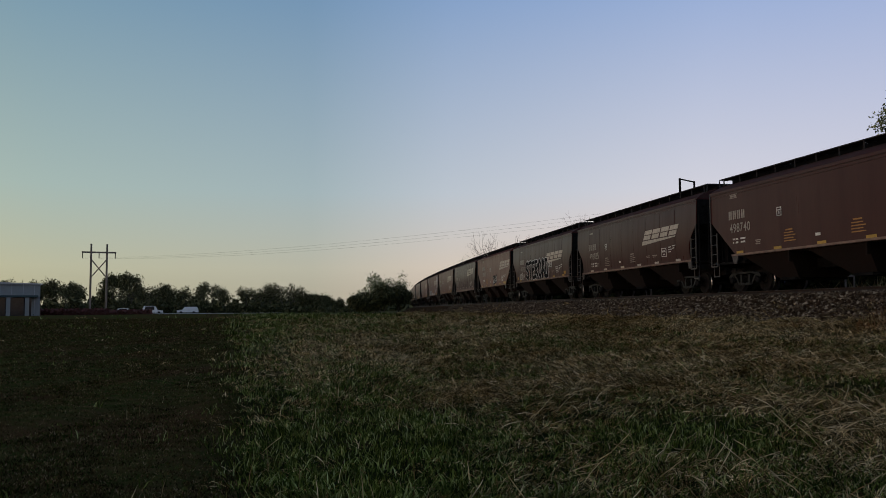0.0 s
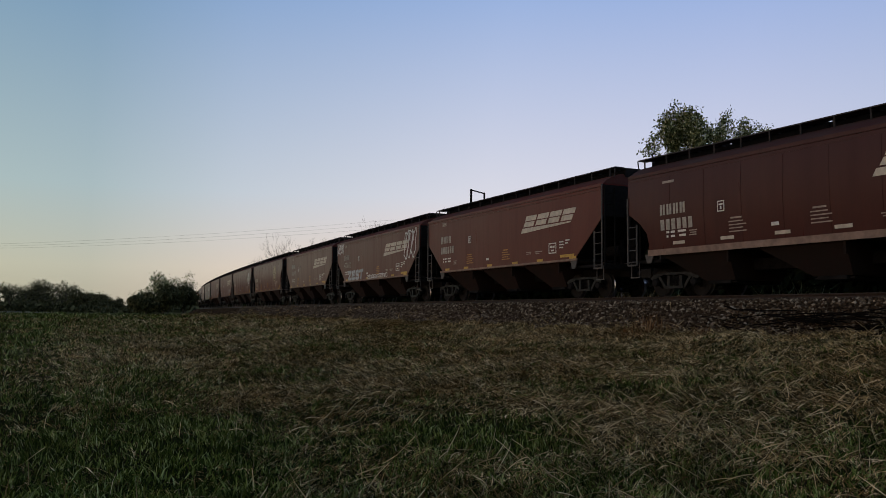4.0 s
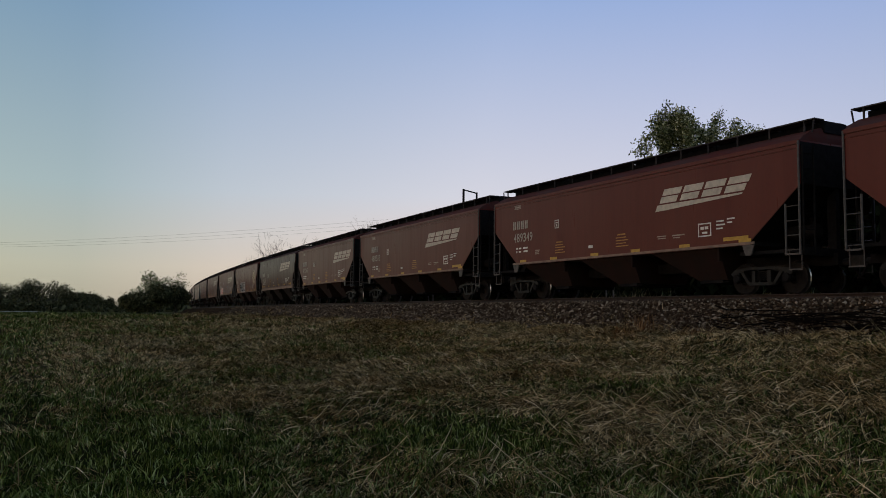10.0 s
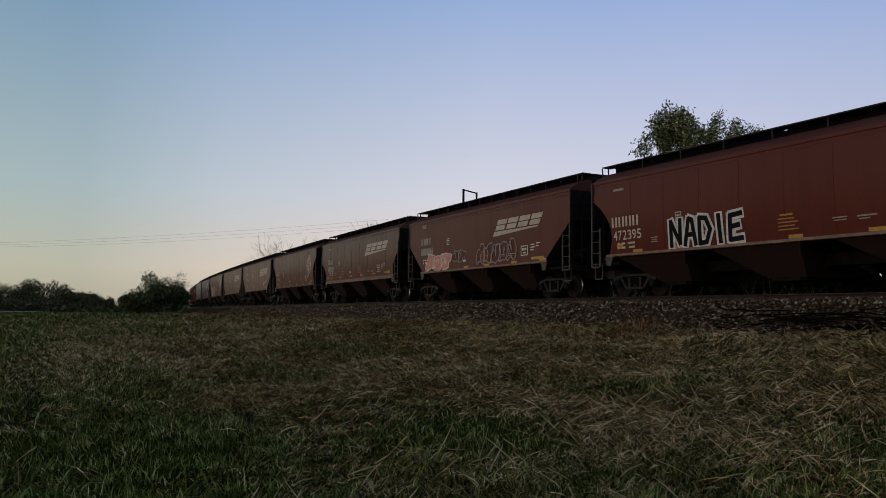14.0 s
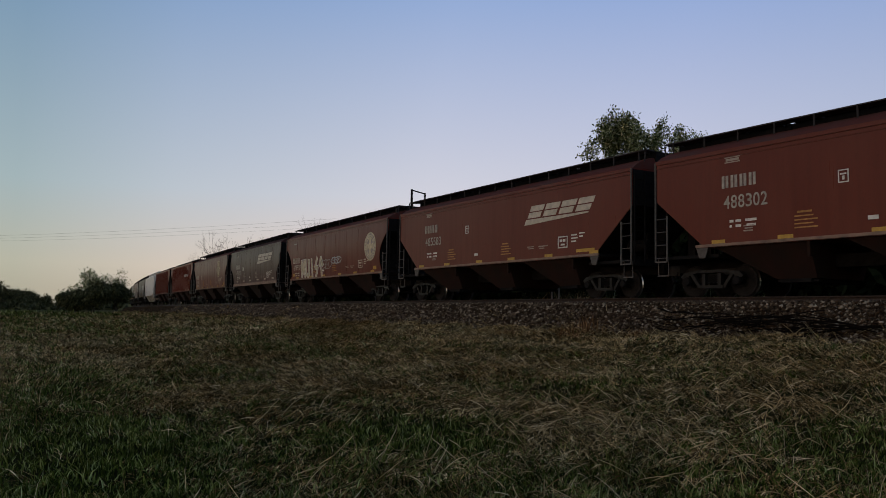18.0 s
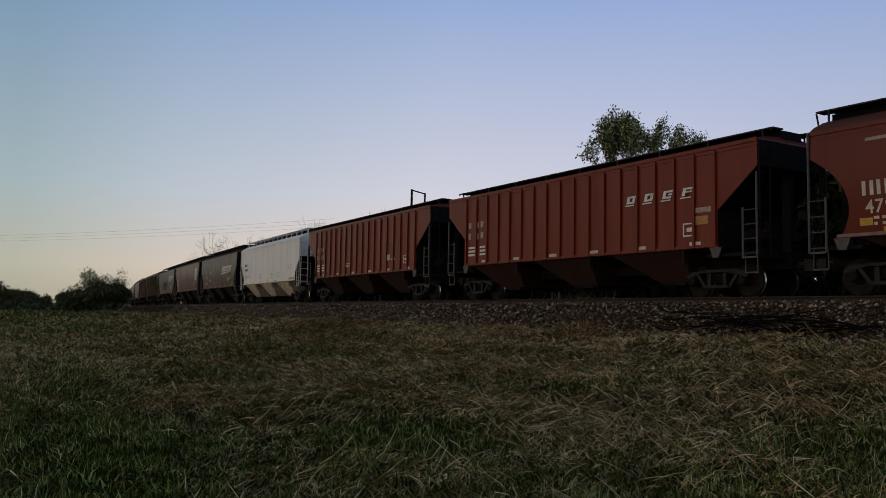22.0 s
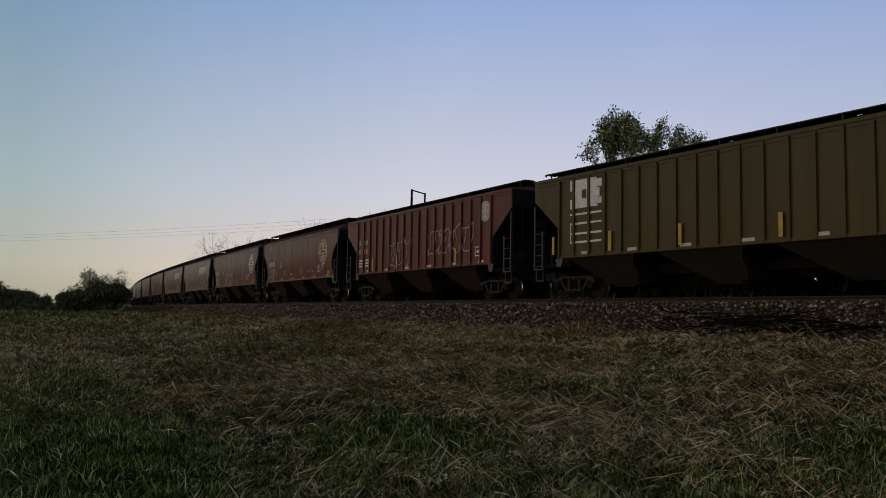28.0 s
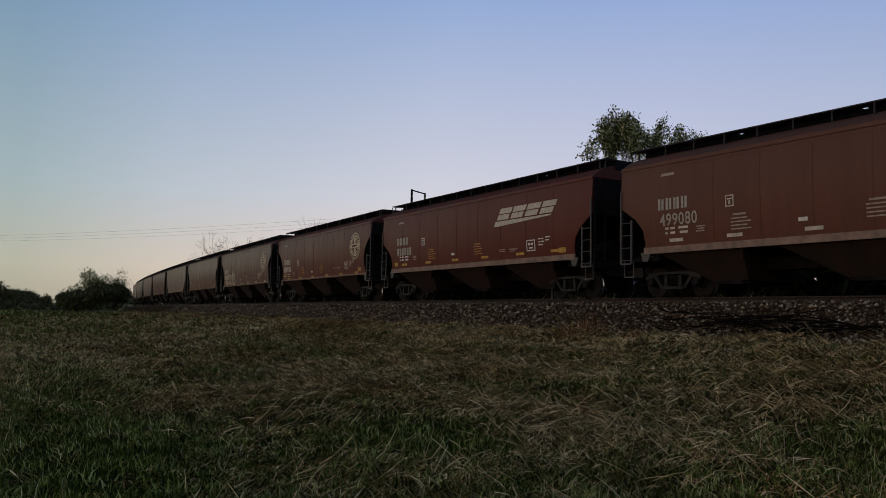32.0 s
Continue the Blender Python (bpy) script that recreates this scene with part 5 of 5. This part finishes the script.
fw_.colour(fw_.ramp(fw_.island(), [(0.0, (0.028, 0.030, 0.014)), (0.6, (0.062, 0.064, 0.028)), (1.0, (0.15, 0.14, 0.065))]))
FARL = fw_.m
TWIG = plain("bare_twigs", (0.13, 0.10, 0.085), 0.9, 0, 0.3, 4)


def tree(name, seed, height, depth, leaf_size, per_tip, label, spread=0.55, leaves=True, stems=1, wide=1.0, leaf=None, half=0.0, rise=0.15, cone=0.0):
    """A trunk with forking limbs and a crown of small leaves round the twigs."""
    rnd = random.Random(seed)
    root = new(name)
    bm, tips = fresh(), []
    for k in range(stems):
        d = Vector((rnd.uniform(-0.25, 0.25) * (stems > 1), rnd.uniform(-0.25, 0.25) * (stems > 1), 1)).normalized()
        grow_wood(bm, Vector((rnd.uniform(-0.4, 0.4) * (stems > 1), rnd.uniform(-0.4, 0.4) * (stems > 1), -0.2)), d, height * 0.36 * rnd.uniform(0.8, 1.0 + 0.1 * stems), height * (0.016 if leaves else 0.007), depth, rnd, tips, spread, 0.82 if leaves else 0.93, rise)
    k_ = height / max(p.z for p, d in tips)
    if half:   # the crown is as wide as half says
        wide = half / (k_ * sorted(math.hypot(p.x, p.y) for p, d in tips)[int(len(tips) * 0.93)])

    def shaped(p):   # a cone draws the crown in towards its top
        f = k_ * wide * (max(0.12, min(1.0, (1.03 - p.z * k_ / height) / cone)) ** 0.75 if cone else 1.0)
        return Vector((p.x * f, p.y * f, p.z * k_))
    for vert in bm.verts:
        vert.co = shaped(vert.co)
    tips = [(shaped(p), d) for p, d in tips]
    part("trunk", bm, BARK if leaves else TWIG, root)
    if leaves:
        r2 = np.random.default_rng(seed)
        c = np.array([tuple(p) for p, d in tips])
        c = np.repeat(c, per_tip, axis=0) + r2.normal(0, leaf_size * 1.6, (len(tips) * per_tip, 3))
        n = len(c)
        a, b = r2.normal(0, 1, (n, 3)), r2.normal(0, 1, (n, 3))
        a[:, 2] += 0.9
        a /= np.linalg.norm(a, axis=1)[:, None]
        b -= a * np.sum(a * b, 1)[:, None]
        b /= np.linalg.norm(b, axis=1)[:, None]
        s = r2.uniform(0.5, 1.2, n)[:, None] * leaf_size
        v = np.stack([c - a * s, c + b * s * 0.45, c + a * s, c - b * s * 0.45], 1).reshape(-1, 3)
        crown = mesh_of("crown", v, np.arange(n * 4).reshape(-1, 4), leaf or LEAF)
        crown.parent = root
    tagged(root, label, "tree")
    return root


def stand(ob, az, dist, sink=0.0, turn=0.0):
    """Sets a thing on the ground, az degrees to the left of +y and dist metres off."""
    x, y = -dist * math.sin(radians(az)), dist * math.cos(radians(az))
    z = float(ground_height(np.array([x]), np.array([y]))[0]) - sink
    ob.matrix_basis = pose(x, y, z, 0, 0, turn)
    return ob


stand(tree("broadleaf_tree", 5, 14.9, 5, 0.12, 14, "young broadleaf tree with thin spring leaves behind the train", 0.5, half=4.2, rise=0.35, cone=0.30), -10.9, 55)
stand(tree("broadleaf_tree", 8, 14.4, 5, 0.10, 12, "thin-leaved smaller tree beside the tall one", 0.42, half=2.0, rise=0.5, cone=0.12), -14.9, 56)
stand(tree("shrub", 21, 7.2, 4, 0.21, 6, "dense green shrub beside the bend of the line", 0.75, True, 3, 1.0, LEAF, 3.0), 23.6, 150)
stand(tree("shrub", 22, 7.2, 4, 0.15, 2, "thin budding shrub beside the bend of the line", 0.5, True, 3, 1.0, LEAF, 2.0), 22.1, 152)
stand(tree("shrub", 23, 4.4, 3, 0.3, 14, "low dark bush at the foot of the bank", 0.9, True, 3, 1.0, FARL, 2.8), 23.2, 146)
stand(tree("shrub", 24, 4.2, 3, 0.3, 14, "low dark bush at the foot of the bank", 0.9, True, 3, 1.0, FARL, 2.6), 21.9, 148)
stand(tree("shrub", 25, 2.8, 3, 0.3, 12, "low dark bush at the foot of the bank", 0.9, True, 4, 1.0, FARL, 2.0), 24.5, 147)
for az, el, d_, sd in ((14.9, 5.1, 95, 31), (16.0, 4.2, 100, 32), (13.9, 5.2, 95, 36), (8.4, 6.6, 70, 33), (5.0, 7.3, 60, 34), (-16.3, 12.2, 60, 37)):
    hgt = d_ * math.tan(radians(el)) + 0.7
    stand(tree("bare_tree", sd, hgt, 5, 0.2, 0, "leafless twiggy tree behind the train", 0.55, False, 3, 0.9), az, d_)
protos = [tree("broadleaf_tree", 50 + k, (10.8, 9.0, 9.8, 6.8, 5.6)[k], 4, (0.36, 0.30, 0.34, 0.34, 0.40)[k], (4, 1, 3, 3, 4)[k], "dark broadleaf tree in the far tree line", 0.6, True, 2, 0.9, FARL) for k in range(5)]
rnd = random.Random(77)
used = set()
az = 47.5
while az > 25.3:
    for layer in range(2):
        k = rnd.choice((0, 1, 2)) if az > 36 else rnd.choice((1, 2)) if az > 31 else 1 if az > 29.0 else 3 if az > 27.4 else 4
        d_ = rnd.uniform(240, 275) + layer * 35
        keep_at = protos[k].matrix_basis.copy()
        m = stand(protos[k], az + rnd.uniform(-0.4, 0.4), d_, rnd.uniform(0.0, 2.4) + (0.6 if az < 28.3 else 0), rnd.uniform(0, 360)).matrix_basis.copy()
        if k in used:
            protos[k].matrix_basis = keep_at
            copy_thing(protos[k], m)
        used.add(k)
    az -= rnd.uniform(0.55, 0.95)
# thicket on the far side of the track
r3 = np.random.default_rng(19)
n = 185000
ts_, tu_ = r3.uniform(-28, 140, n), -r3.uniform(6.5, 12.5, n)
tx_, ty_, _ = line(ts_, tu_)
top_ = np.interp(ts_, [-28, -5, 10, 40, 140], [7.0, 6.8, 5.6, 4.9, 4.4]) + 0.5 * np.sin(ts_ * 0.7) + 0.4 * np.sin(ts_ * 1.9 + 1)
c = np.stack([tx_, ty_, 0.8 + r3.random(n) * top_], -1)
a, b = r3.normal(0, 0.15, (n, 3)), r3.normal(0, 0.15, (n, 3))
tagged(mesh_of("thicket", np.stack([c - a, c + b, c + a, c - b], 1).reshape(-1, 3), np.arange(n * 4).reshape(-1, 4), BRUSHL), "low dark thicket on the far side of the track", "thicket", kind="stuff")
# far woods closing the view
r3 = np.random.default_rng(9)
n = 30000
aa = np.radians(r3.uniform(-60, 75, n))
dd = r3.uniform(330, 420, n)
hh = r3.random(n) ** 0.8 * (4.5 + 2.0 * np.sin(aa * 40) + 1.5 * np.sin(aa * 93 + 1)) 
c = np.stack([-dd * np.sin(aa), dd * np.cos(aa), 0.8 + hh], -1)
a, b = r3.normal(0, 1, (n, 3)), r3.normal(0, 1, (n, 3))
s = r3.uniform(0.5, 1.3, n)[:, None]
v = np.stack([c - a * s, c + b * s * 0.6, c + a * s, c - b * s * 0.6], 1).reshape(-1, 3)
tagged(mesh_of("far_woods", v, np.arange(n * 4).reshape(-1, 4), FARL), "dark belt of far woods on the horizon", "woods", kind="stuff")

# scrub at the foot of the far tree line
n = 26000
sa_ = r3.uniform(24.8, 52, n)
sd_ = r3.uniform(236, 262, n)
top_ = np.interp(sa_, [24.8, 27, 30, 36, 52], [0.9, 1.4, 2.4, 3.2, 3.4]) * (1 + 0.25 * np.sin(sa_ * 5) + 0.2 * np.sin(sa_ * 13))
c = np.stack([-sd_ * np.sin(np.radians(sa_)), sd_ * np.cos(np.radians(sa_)), 0.7 + r3.random(n) ** 0.8 * top_], -1)
a, b = r3.normal(0, 0.28, (n, 3)), r3.normal(0, 0.28, (n, 3))
tagged(mesh_of("scrub", np.stack([c - a, c + b, c + a, c - b], 1).reshape(-1, 3), np.arange(n * 4).reshape(-1, 4), FARL), "dark scrub at the foot of the far trees", "scrub", kind="stuff")

# ---- power line, mast, building, parked cars ----
WOOD = plain("weathered_pole_wood", (0.17, 0.14, 0.11), 0.85, 0, 0.3, 4, 0.3)
METALW = plain("white_corrugated_siding", (0.17, 0.19, 0.195), 0.5, 0, 0.1, 0.5)
ROOFM = plain("grey_metal_roof", (0.30, 0.31, 0.33), 0.45, 0.4, 0.15, 0.6)
GLASSY = plain("dark_window_glass", (0.02, 0.022, 0.026), 0.1, 0, 0.2, 1)
CARW = plain("white_car_paint", (0.60, 0.60, 0.60), 0.3, 0, 0.05, 1)
TYRE = plain("black_rubber", (0.02, 0.02, 0.02), 0.85)
CONC = plain("pale_concrete", (0.42, 0.41, 0.39), 0.9, 0, 0.15, 0.8)
HEDGE = plain("russet_hedge_leaves", (0.10, 0.035, 0.028), 0.8, 0, 0.35, 2)

frame_pole = new("h_frame_pole")
for x in (-1.8, 1.8):
    part("pole", tube(fresh(), (x, 0, -0.5), (x, 0, 17.3), 0.27, 8, 0.21), WOOD, frame_pole)
part("crossarm", box(fresh(), -3.9, 3.9, -0.14, 0.14, 15.0, 15.4), WOOD, frame_pole)
part("brace", tube(fresh(), (-1.8, 0, 9.0), (1.8, 0, 13.5), 0.15, 6), WOOD, frame_pole)
part("brace", tube(fresh(), (1.8, 0, 9.0), (-1.8, 0, 13.5), 0.15, 6), WOOD, frame_pole)
for x in (-3.7, 0, 3.7):
    part("insulator", tube(fresh(), (x, 0, 13.7), (x, 0, 15.0), 0.10, 6), DARK, frame_pole)
stand(frame_pole, 41.6, 219, 0, 42)
tagged(frame_pole, "tall wooden H-frame power pole with a crossarm", "power pole")

mast = new("line_mast")
part("pole", tube(fresh(), (-0.45, 0, -0.3), (-0.45, 0, 8.6), 0.10, 8, 0.075), DARK, mast)
part("post", tube(fresh(), (0.45, 0, 6.6), (0.45, 0, 8.36), 0.065, 6), DARK, mast)
part("top_bar", tube(fresh(), (-0.45, 0, 8.55), (0.45, 0, 8.30), 0.045, 6), DARK, mast)
part("arm", box(fresh(), -1.15, 0.52, -0.05, 0.05, 7.1, 7.2), WOOD, mast)
stand(mast, 2.30, 56, 0, 0)
mast.location.z = EYE.z + 56 * math.tan(radians(8.62)) - 8.6
tagged(mast, "slim utility mast with a small steel frame on top", "mast")


def wire(a, b, sag, r=0.03):
    pts = [Vector(a).lerp(Vector(b), i / 32) - Vector((0, 0, sag * 4 * i / 32 * (1 - i / 32))) for i in range(33)]
    bm = poly_tube(fresh(), pts, r, 4)
    return tagged(part("power_wire", bm, DARK), "thin dark overhead power wire", "power wire", "wires of the power line")


for k, (dx, az, el) in enumerate(((-3.7, 8.0, 6.45), (0.0, 8.4, 6.15), (3.7, 8.8, 5.85))):
    D = 118 + 4 * k
    wire(frame_pole.matrix_basis @ Vector((dx, 0, 13.72)), (-D * math.sin(radians(az)), D * math.cos(radians(az)), EYE.z + D * math.tan(radians(el))), 1.35, 0.011)

shed = new("metal_warehouse")
part("wall", box(fresh(), -14, 14, -9, 9, -0.3, 6.2), METALW, shed, "pale metal siding")
for k in range(14):
    x = -13 + k * 2.0
    part("wall_seam", box(fresh(), x - 0.04, x + 0.04, -9.05, -9.0, 0, 6.1), ROOFM, shed)
part("roof", prism(fresh(), [(-14.4, 6.1), (14.4, 6.1), (14.4, 6.3), (0, 6.7), (-14.4, 6.3)], -9.4, 9.4), ROOFM, shed)
part("canopy", box(fresh(), 1.5, 13.5, -12.2, -9.05, 3.6, 3.95), plain("dark_teal_canopy", (0.02, 0.045, 0.052), 0.6), shed, "dark teal entrance canopy")
for x in (2.2, 5.0, 8.4, 11.6):
    part("canopy_post", box(fresh(), x - 0.35, x + 0.35, -12.1, -11.8, 0, 3.6), METALW, shed)
part("doorway", box(fresh(), 4.0, 12.5, -9.08, -9.0, 0, 3.5), GLASSY, shed)
stand(shed, 49.3, 190, 0, 48)
tagged(shed, "pale metal warehouse with a dark entrance canopy", "warehouse")

hedge_rng = np.random.default_rng(4)


def hedge(az, dist, length, h, turn):
    n = 2600
    c = np.stack([hedge_rng.uniform(-length / 2, length / 2, n), hedge_rng.normal(0, 0.5, n), hedge_rng.random(n) * h], -1)
    a, b = hedge_rng.normal(0, 0.16, (n, 3)), hedge_rng.normal(0, 0.16, (n, 3))
    ob = mesh_of("hedge", np.stack([c - a, c + b, c + a, c - b], 1).reshape(-1, 3), np.arange(n * 4).reshape(-1, 4), HEDGE)
    stand(ob, az, dist, 0.1, turn)
    return tagged(ob, "low russet hedge along the far field edge", "hedge", kind="stuff")


hedge(43.6, 200, 18, 1.4, 44)
hedge(40.6, 205, 16, 1.1, 41)


def parked(name, az, dist, turn, length, tall, label):
    car = new(name)
    bm = fresh()
    prism(bm, [(-length / 2, 0.35), (length / 2, 0.35), (length / 2, 0.9), (length * 0.25, 1.0), (length * 0.12, tall), (-length * 0.42, tall), (-length / 2, 1.0)], -0.9, 0.9)
    part("body", bm, CARW, car)
    part("side_window", box(fresh(), -length * 0.36, length * 0.08, -0.92, -0.89, 1.02, tall - 0.12), GLASSY, car)
    part("windscreen", prism(fresh(), [(length * 0.25, 1.02), (length * 0.26, 1.02), (length * 0.135, tall - 0.04), (length * 0.125, tall - 0.04)], -0.8, 0.8), GLASSY, car)
    for x in (-length * 0.3, length * 0.3):
        for y in (-0.86, 0.86):
            at(part("wheel", lathe(fresh(), [(0.2, -0.1), (0.34, -0.09), (0.34, 0.09), (0.2, 0.1)], 1, 14), TYRE, car), x, y, 0.34)
    stand(car, az, dist, 0, turn)
    return tagged(car, label, "car", "vehicles parked by the field")


parked("parked_van", 38.3, 232, 40, 5.2, 2.1, "white van parked at the far field edge")
parked("parked_car", 39.9, 231, 30, 4.4, 1.5, "pale car parked at the far field edge")
parked("parked_pickup", 36.1, 231, 210, 5.4, 1.8, "white pickup parked at the far field edge")
lot = part("pavement", box(fresh(), -16, 16, -3, 3, -0.2, 0.12), CONC)
stand(lot, 38.6, 226, 0, 39)
tagged(lot, "pale strip of concrete parking", "parking lot", kind="structure")
lot2 = part("pavement", box(fresh(), -14, 14, -2, 2, -0.2, 0.1), CONC)
stand(lot2, 33.5, 225, 0, 33)
tagged(lot2, "pale strip of concrete parking", "parking lot", kind="structure")

# ---- brush on the ballast, weeds and a pale bracket beyond the track ----


def at_line(s, u):
    x, y, th = line(s, u)
    return float(x), float(y), float(th)


rnd = random.Random(15)
bm = fresh()
for k in range(110):
    big = k < 34
    s, u = rnd.gauss(-7.7, 1.5), rnd.gauss(3.25, 0.30)
    x, y, th = at_line(s, u)
    low = max(float(np.interp(u, [1.95, 3.4, 4.3], [TOP - 0.06, TOP - 0.8, 0.85])), float(ground_height(np.array([x]), np.array([y]))[0]))
    z = low + rnd.uniform(0.02, 0.26 if big else 0.14)
    a, l = th + math.pi / 2 + rnd.gauss(0, 0.3 if big else 0.7), rnd.uniform(0.9, 2.4) if big else rnd.uniform(0.25, 0.8)
    d, sw = Vector((math.cos(a), math.sin(a), rnd.gauss(0, 0.05))), Vector((-math.sin(a), math.cos(a), 0)) * rnd.gauss(0, 0.12)
    pts = [Vector((x, y, z)) + d * l * (f - 0.5) + sw * math.sin(5 * f) + Vector((0, 0, 0.08 * math.sin(3 * f + k))) for f in (0, 0.25, 0.5, 0.75, 1.0)]
    poly_tube(bm, pts, rnd.uniform(0.012, 0.027) if big else rnd.uniform(0.006, 0.014), 4)
tagged(part("brush_pile", bm, plain("charred_dark_twigs", (0.008, 0.006, 0.005), 0.95, 0, 0.4, 6, 0, 0.02)), "heap of dark dead branches at the foot of the ballast", "brush pile", kind="stuff")
for s, u, h, n in ((7.6, -4.0, 1.40, 320), (5.6, -4.2, 1.30, 260), (10.5, -4.5, 1.3, 180), (-0.9, -4.0, 1.35, 420)):
    x, y, _ = at_line(s, u)
    r4 = np.random.default_rng(int(s * 10) + 100)
    xs, ys = x + r4.normal(0, 0.7, n), y + r4.normal(0, 0.5, n)
    tagged(blades("weeds", xs, ys, r4.uniform(0.4, 1.0, n) * h * 1.6, r4.uniform(0.02, 0.05, n), r4.uniform(0.1, 0.6, n), r4.uniform(0, 0.4, n), BLEACH if s > 7 else LEAF, r4), "tall green weeds beyond the track", "weeds", kind="stuff")
RUSSET = blade_material("russet_dry_weed", [(0.0, (0.05, 0.022, 0.010)), (0.5, (0.17, 0.085, 0.038)), (1.0, (0.40, 0.25, 0.12))], (1.0, 0.8, 0.7))
for x, y, h, n in ((3.95, 23.1, 0.75, 90), (3.3, 22.6, 0.5, 70), (5.0, 22.3, 0.45, 60), (1.9, 24.6, 0.4, 60), (-1.2, 26.5, 0.4, 60)):
    r4 = np.random.default_rng(int(y * 10))
    xs, ys = x + r4.normal(0, 0.22, n), y + r4.normal(0, 0.22, n)
    tagged(blades("dry_weeds", xs, ys, r4.uniform(0.4, 1.0, n) * h, r4.uniform(0.010, 0.022, n), r4.uniform(0.1, 0.8, n), r4.uniform(0, 0.3, n), RUSSET, r4), "russet dry weeds at the foot of the ballast", "weeds", kind="stuff")
x, y, th = at_line(7.8, -3.2)
bk = part("pale_bracket", tube(tube(tube(fresh(), (-0.2, 0, -0.9), (-0.2, 0, 0.90), 0.04, 6), (-0.2, 0, 0.88), (0.2, 0, 0.90), 0.04, 6), (0.2, 0, -0.9), (0.2, 0, 0.90), 0.04, 6), FADED)
bk.matrix_basis = pose(x, y, 1.9, 0, 0, math.degrees(th))
tagged(bk, "pale steel pipe bracket standing beyond the rails", "pipe bracket")

# ---- ties of the track, the nearest ones ----
TIE = plain("dark_creosoted_tie", (0.045, 0.036, 0.030), 0.9, 0, 0.35, 4, 0.4)
tie_me = None
for k in range(200):
    s = -16 + k * 0.55
    x, y, th = at_line(s, 0)
    if tie_me is None:
        ob = part("tie", box(fresh(), -1.3, 1.3, -0.115, 0.115, -0.16, 0.025), TIE, bed)
        tie_me = ob.data
    else:
        ob = new("tie", tie_me)
        ob.parent = bed
    ob.matrix_basis = pose(x, y, TOP, 0, 0, math.degrees(th))


# ---- motion ----
def motions():
    steps = [k * 0.5 for k in range(65)]
    for car, kind, L, mid in train:
        rows = []
        for t in steps:
            s = mid - SPEED * t
            fx, fy, _ = line(s - L * 0.32)
            bx, by, _ = line(s + L * 0.32)
            rows.append((t, pose((fx + bx) / 2, (fy + by) / 2, RAIL_Z, 0, 0, math.degrees(math.atan2(fy - by, fx - bx)))))
        walk(car, rows)
        # wheels roll while the car passes the camera
        t0, t1 = max(0.0, (mid - 48) / SPEED), min(32.0, (mid + 24) / SPEED)
        if t1 <= t0 or t0 >= 32:
            continue
        f0, f1 = math.ceil(t0 * FPS), math.floor(t1 * FPS)
        spin = [(f / FPS, math.degrees(SPEED * f / FPS / 0.457)) for f in range(f0, f1 + 1)]
        if f0 > 0:
            spin.insert(0, (0.0, spin[0][1]))
        if f1 < 32 * FPS:
            spin.append((32.0, spin[-1][1]))
        for ws in [o for o in car.children_recursive if o.name.startswith("wheelset")]:
            x, y, z = ws.location
            walk(ws, [(t, pose(x, y, z, 0, a % 360, 0)) for t, a in spin])


motions()
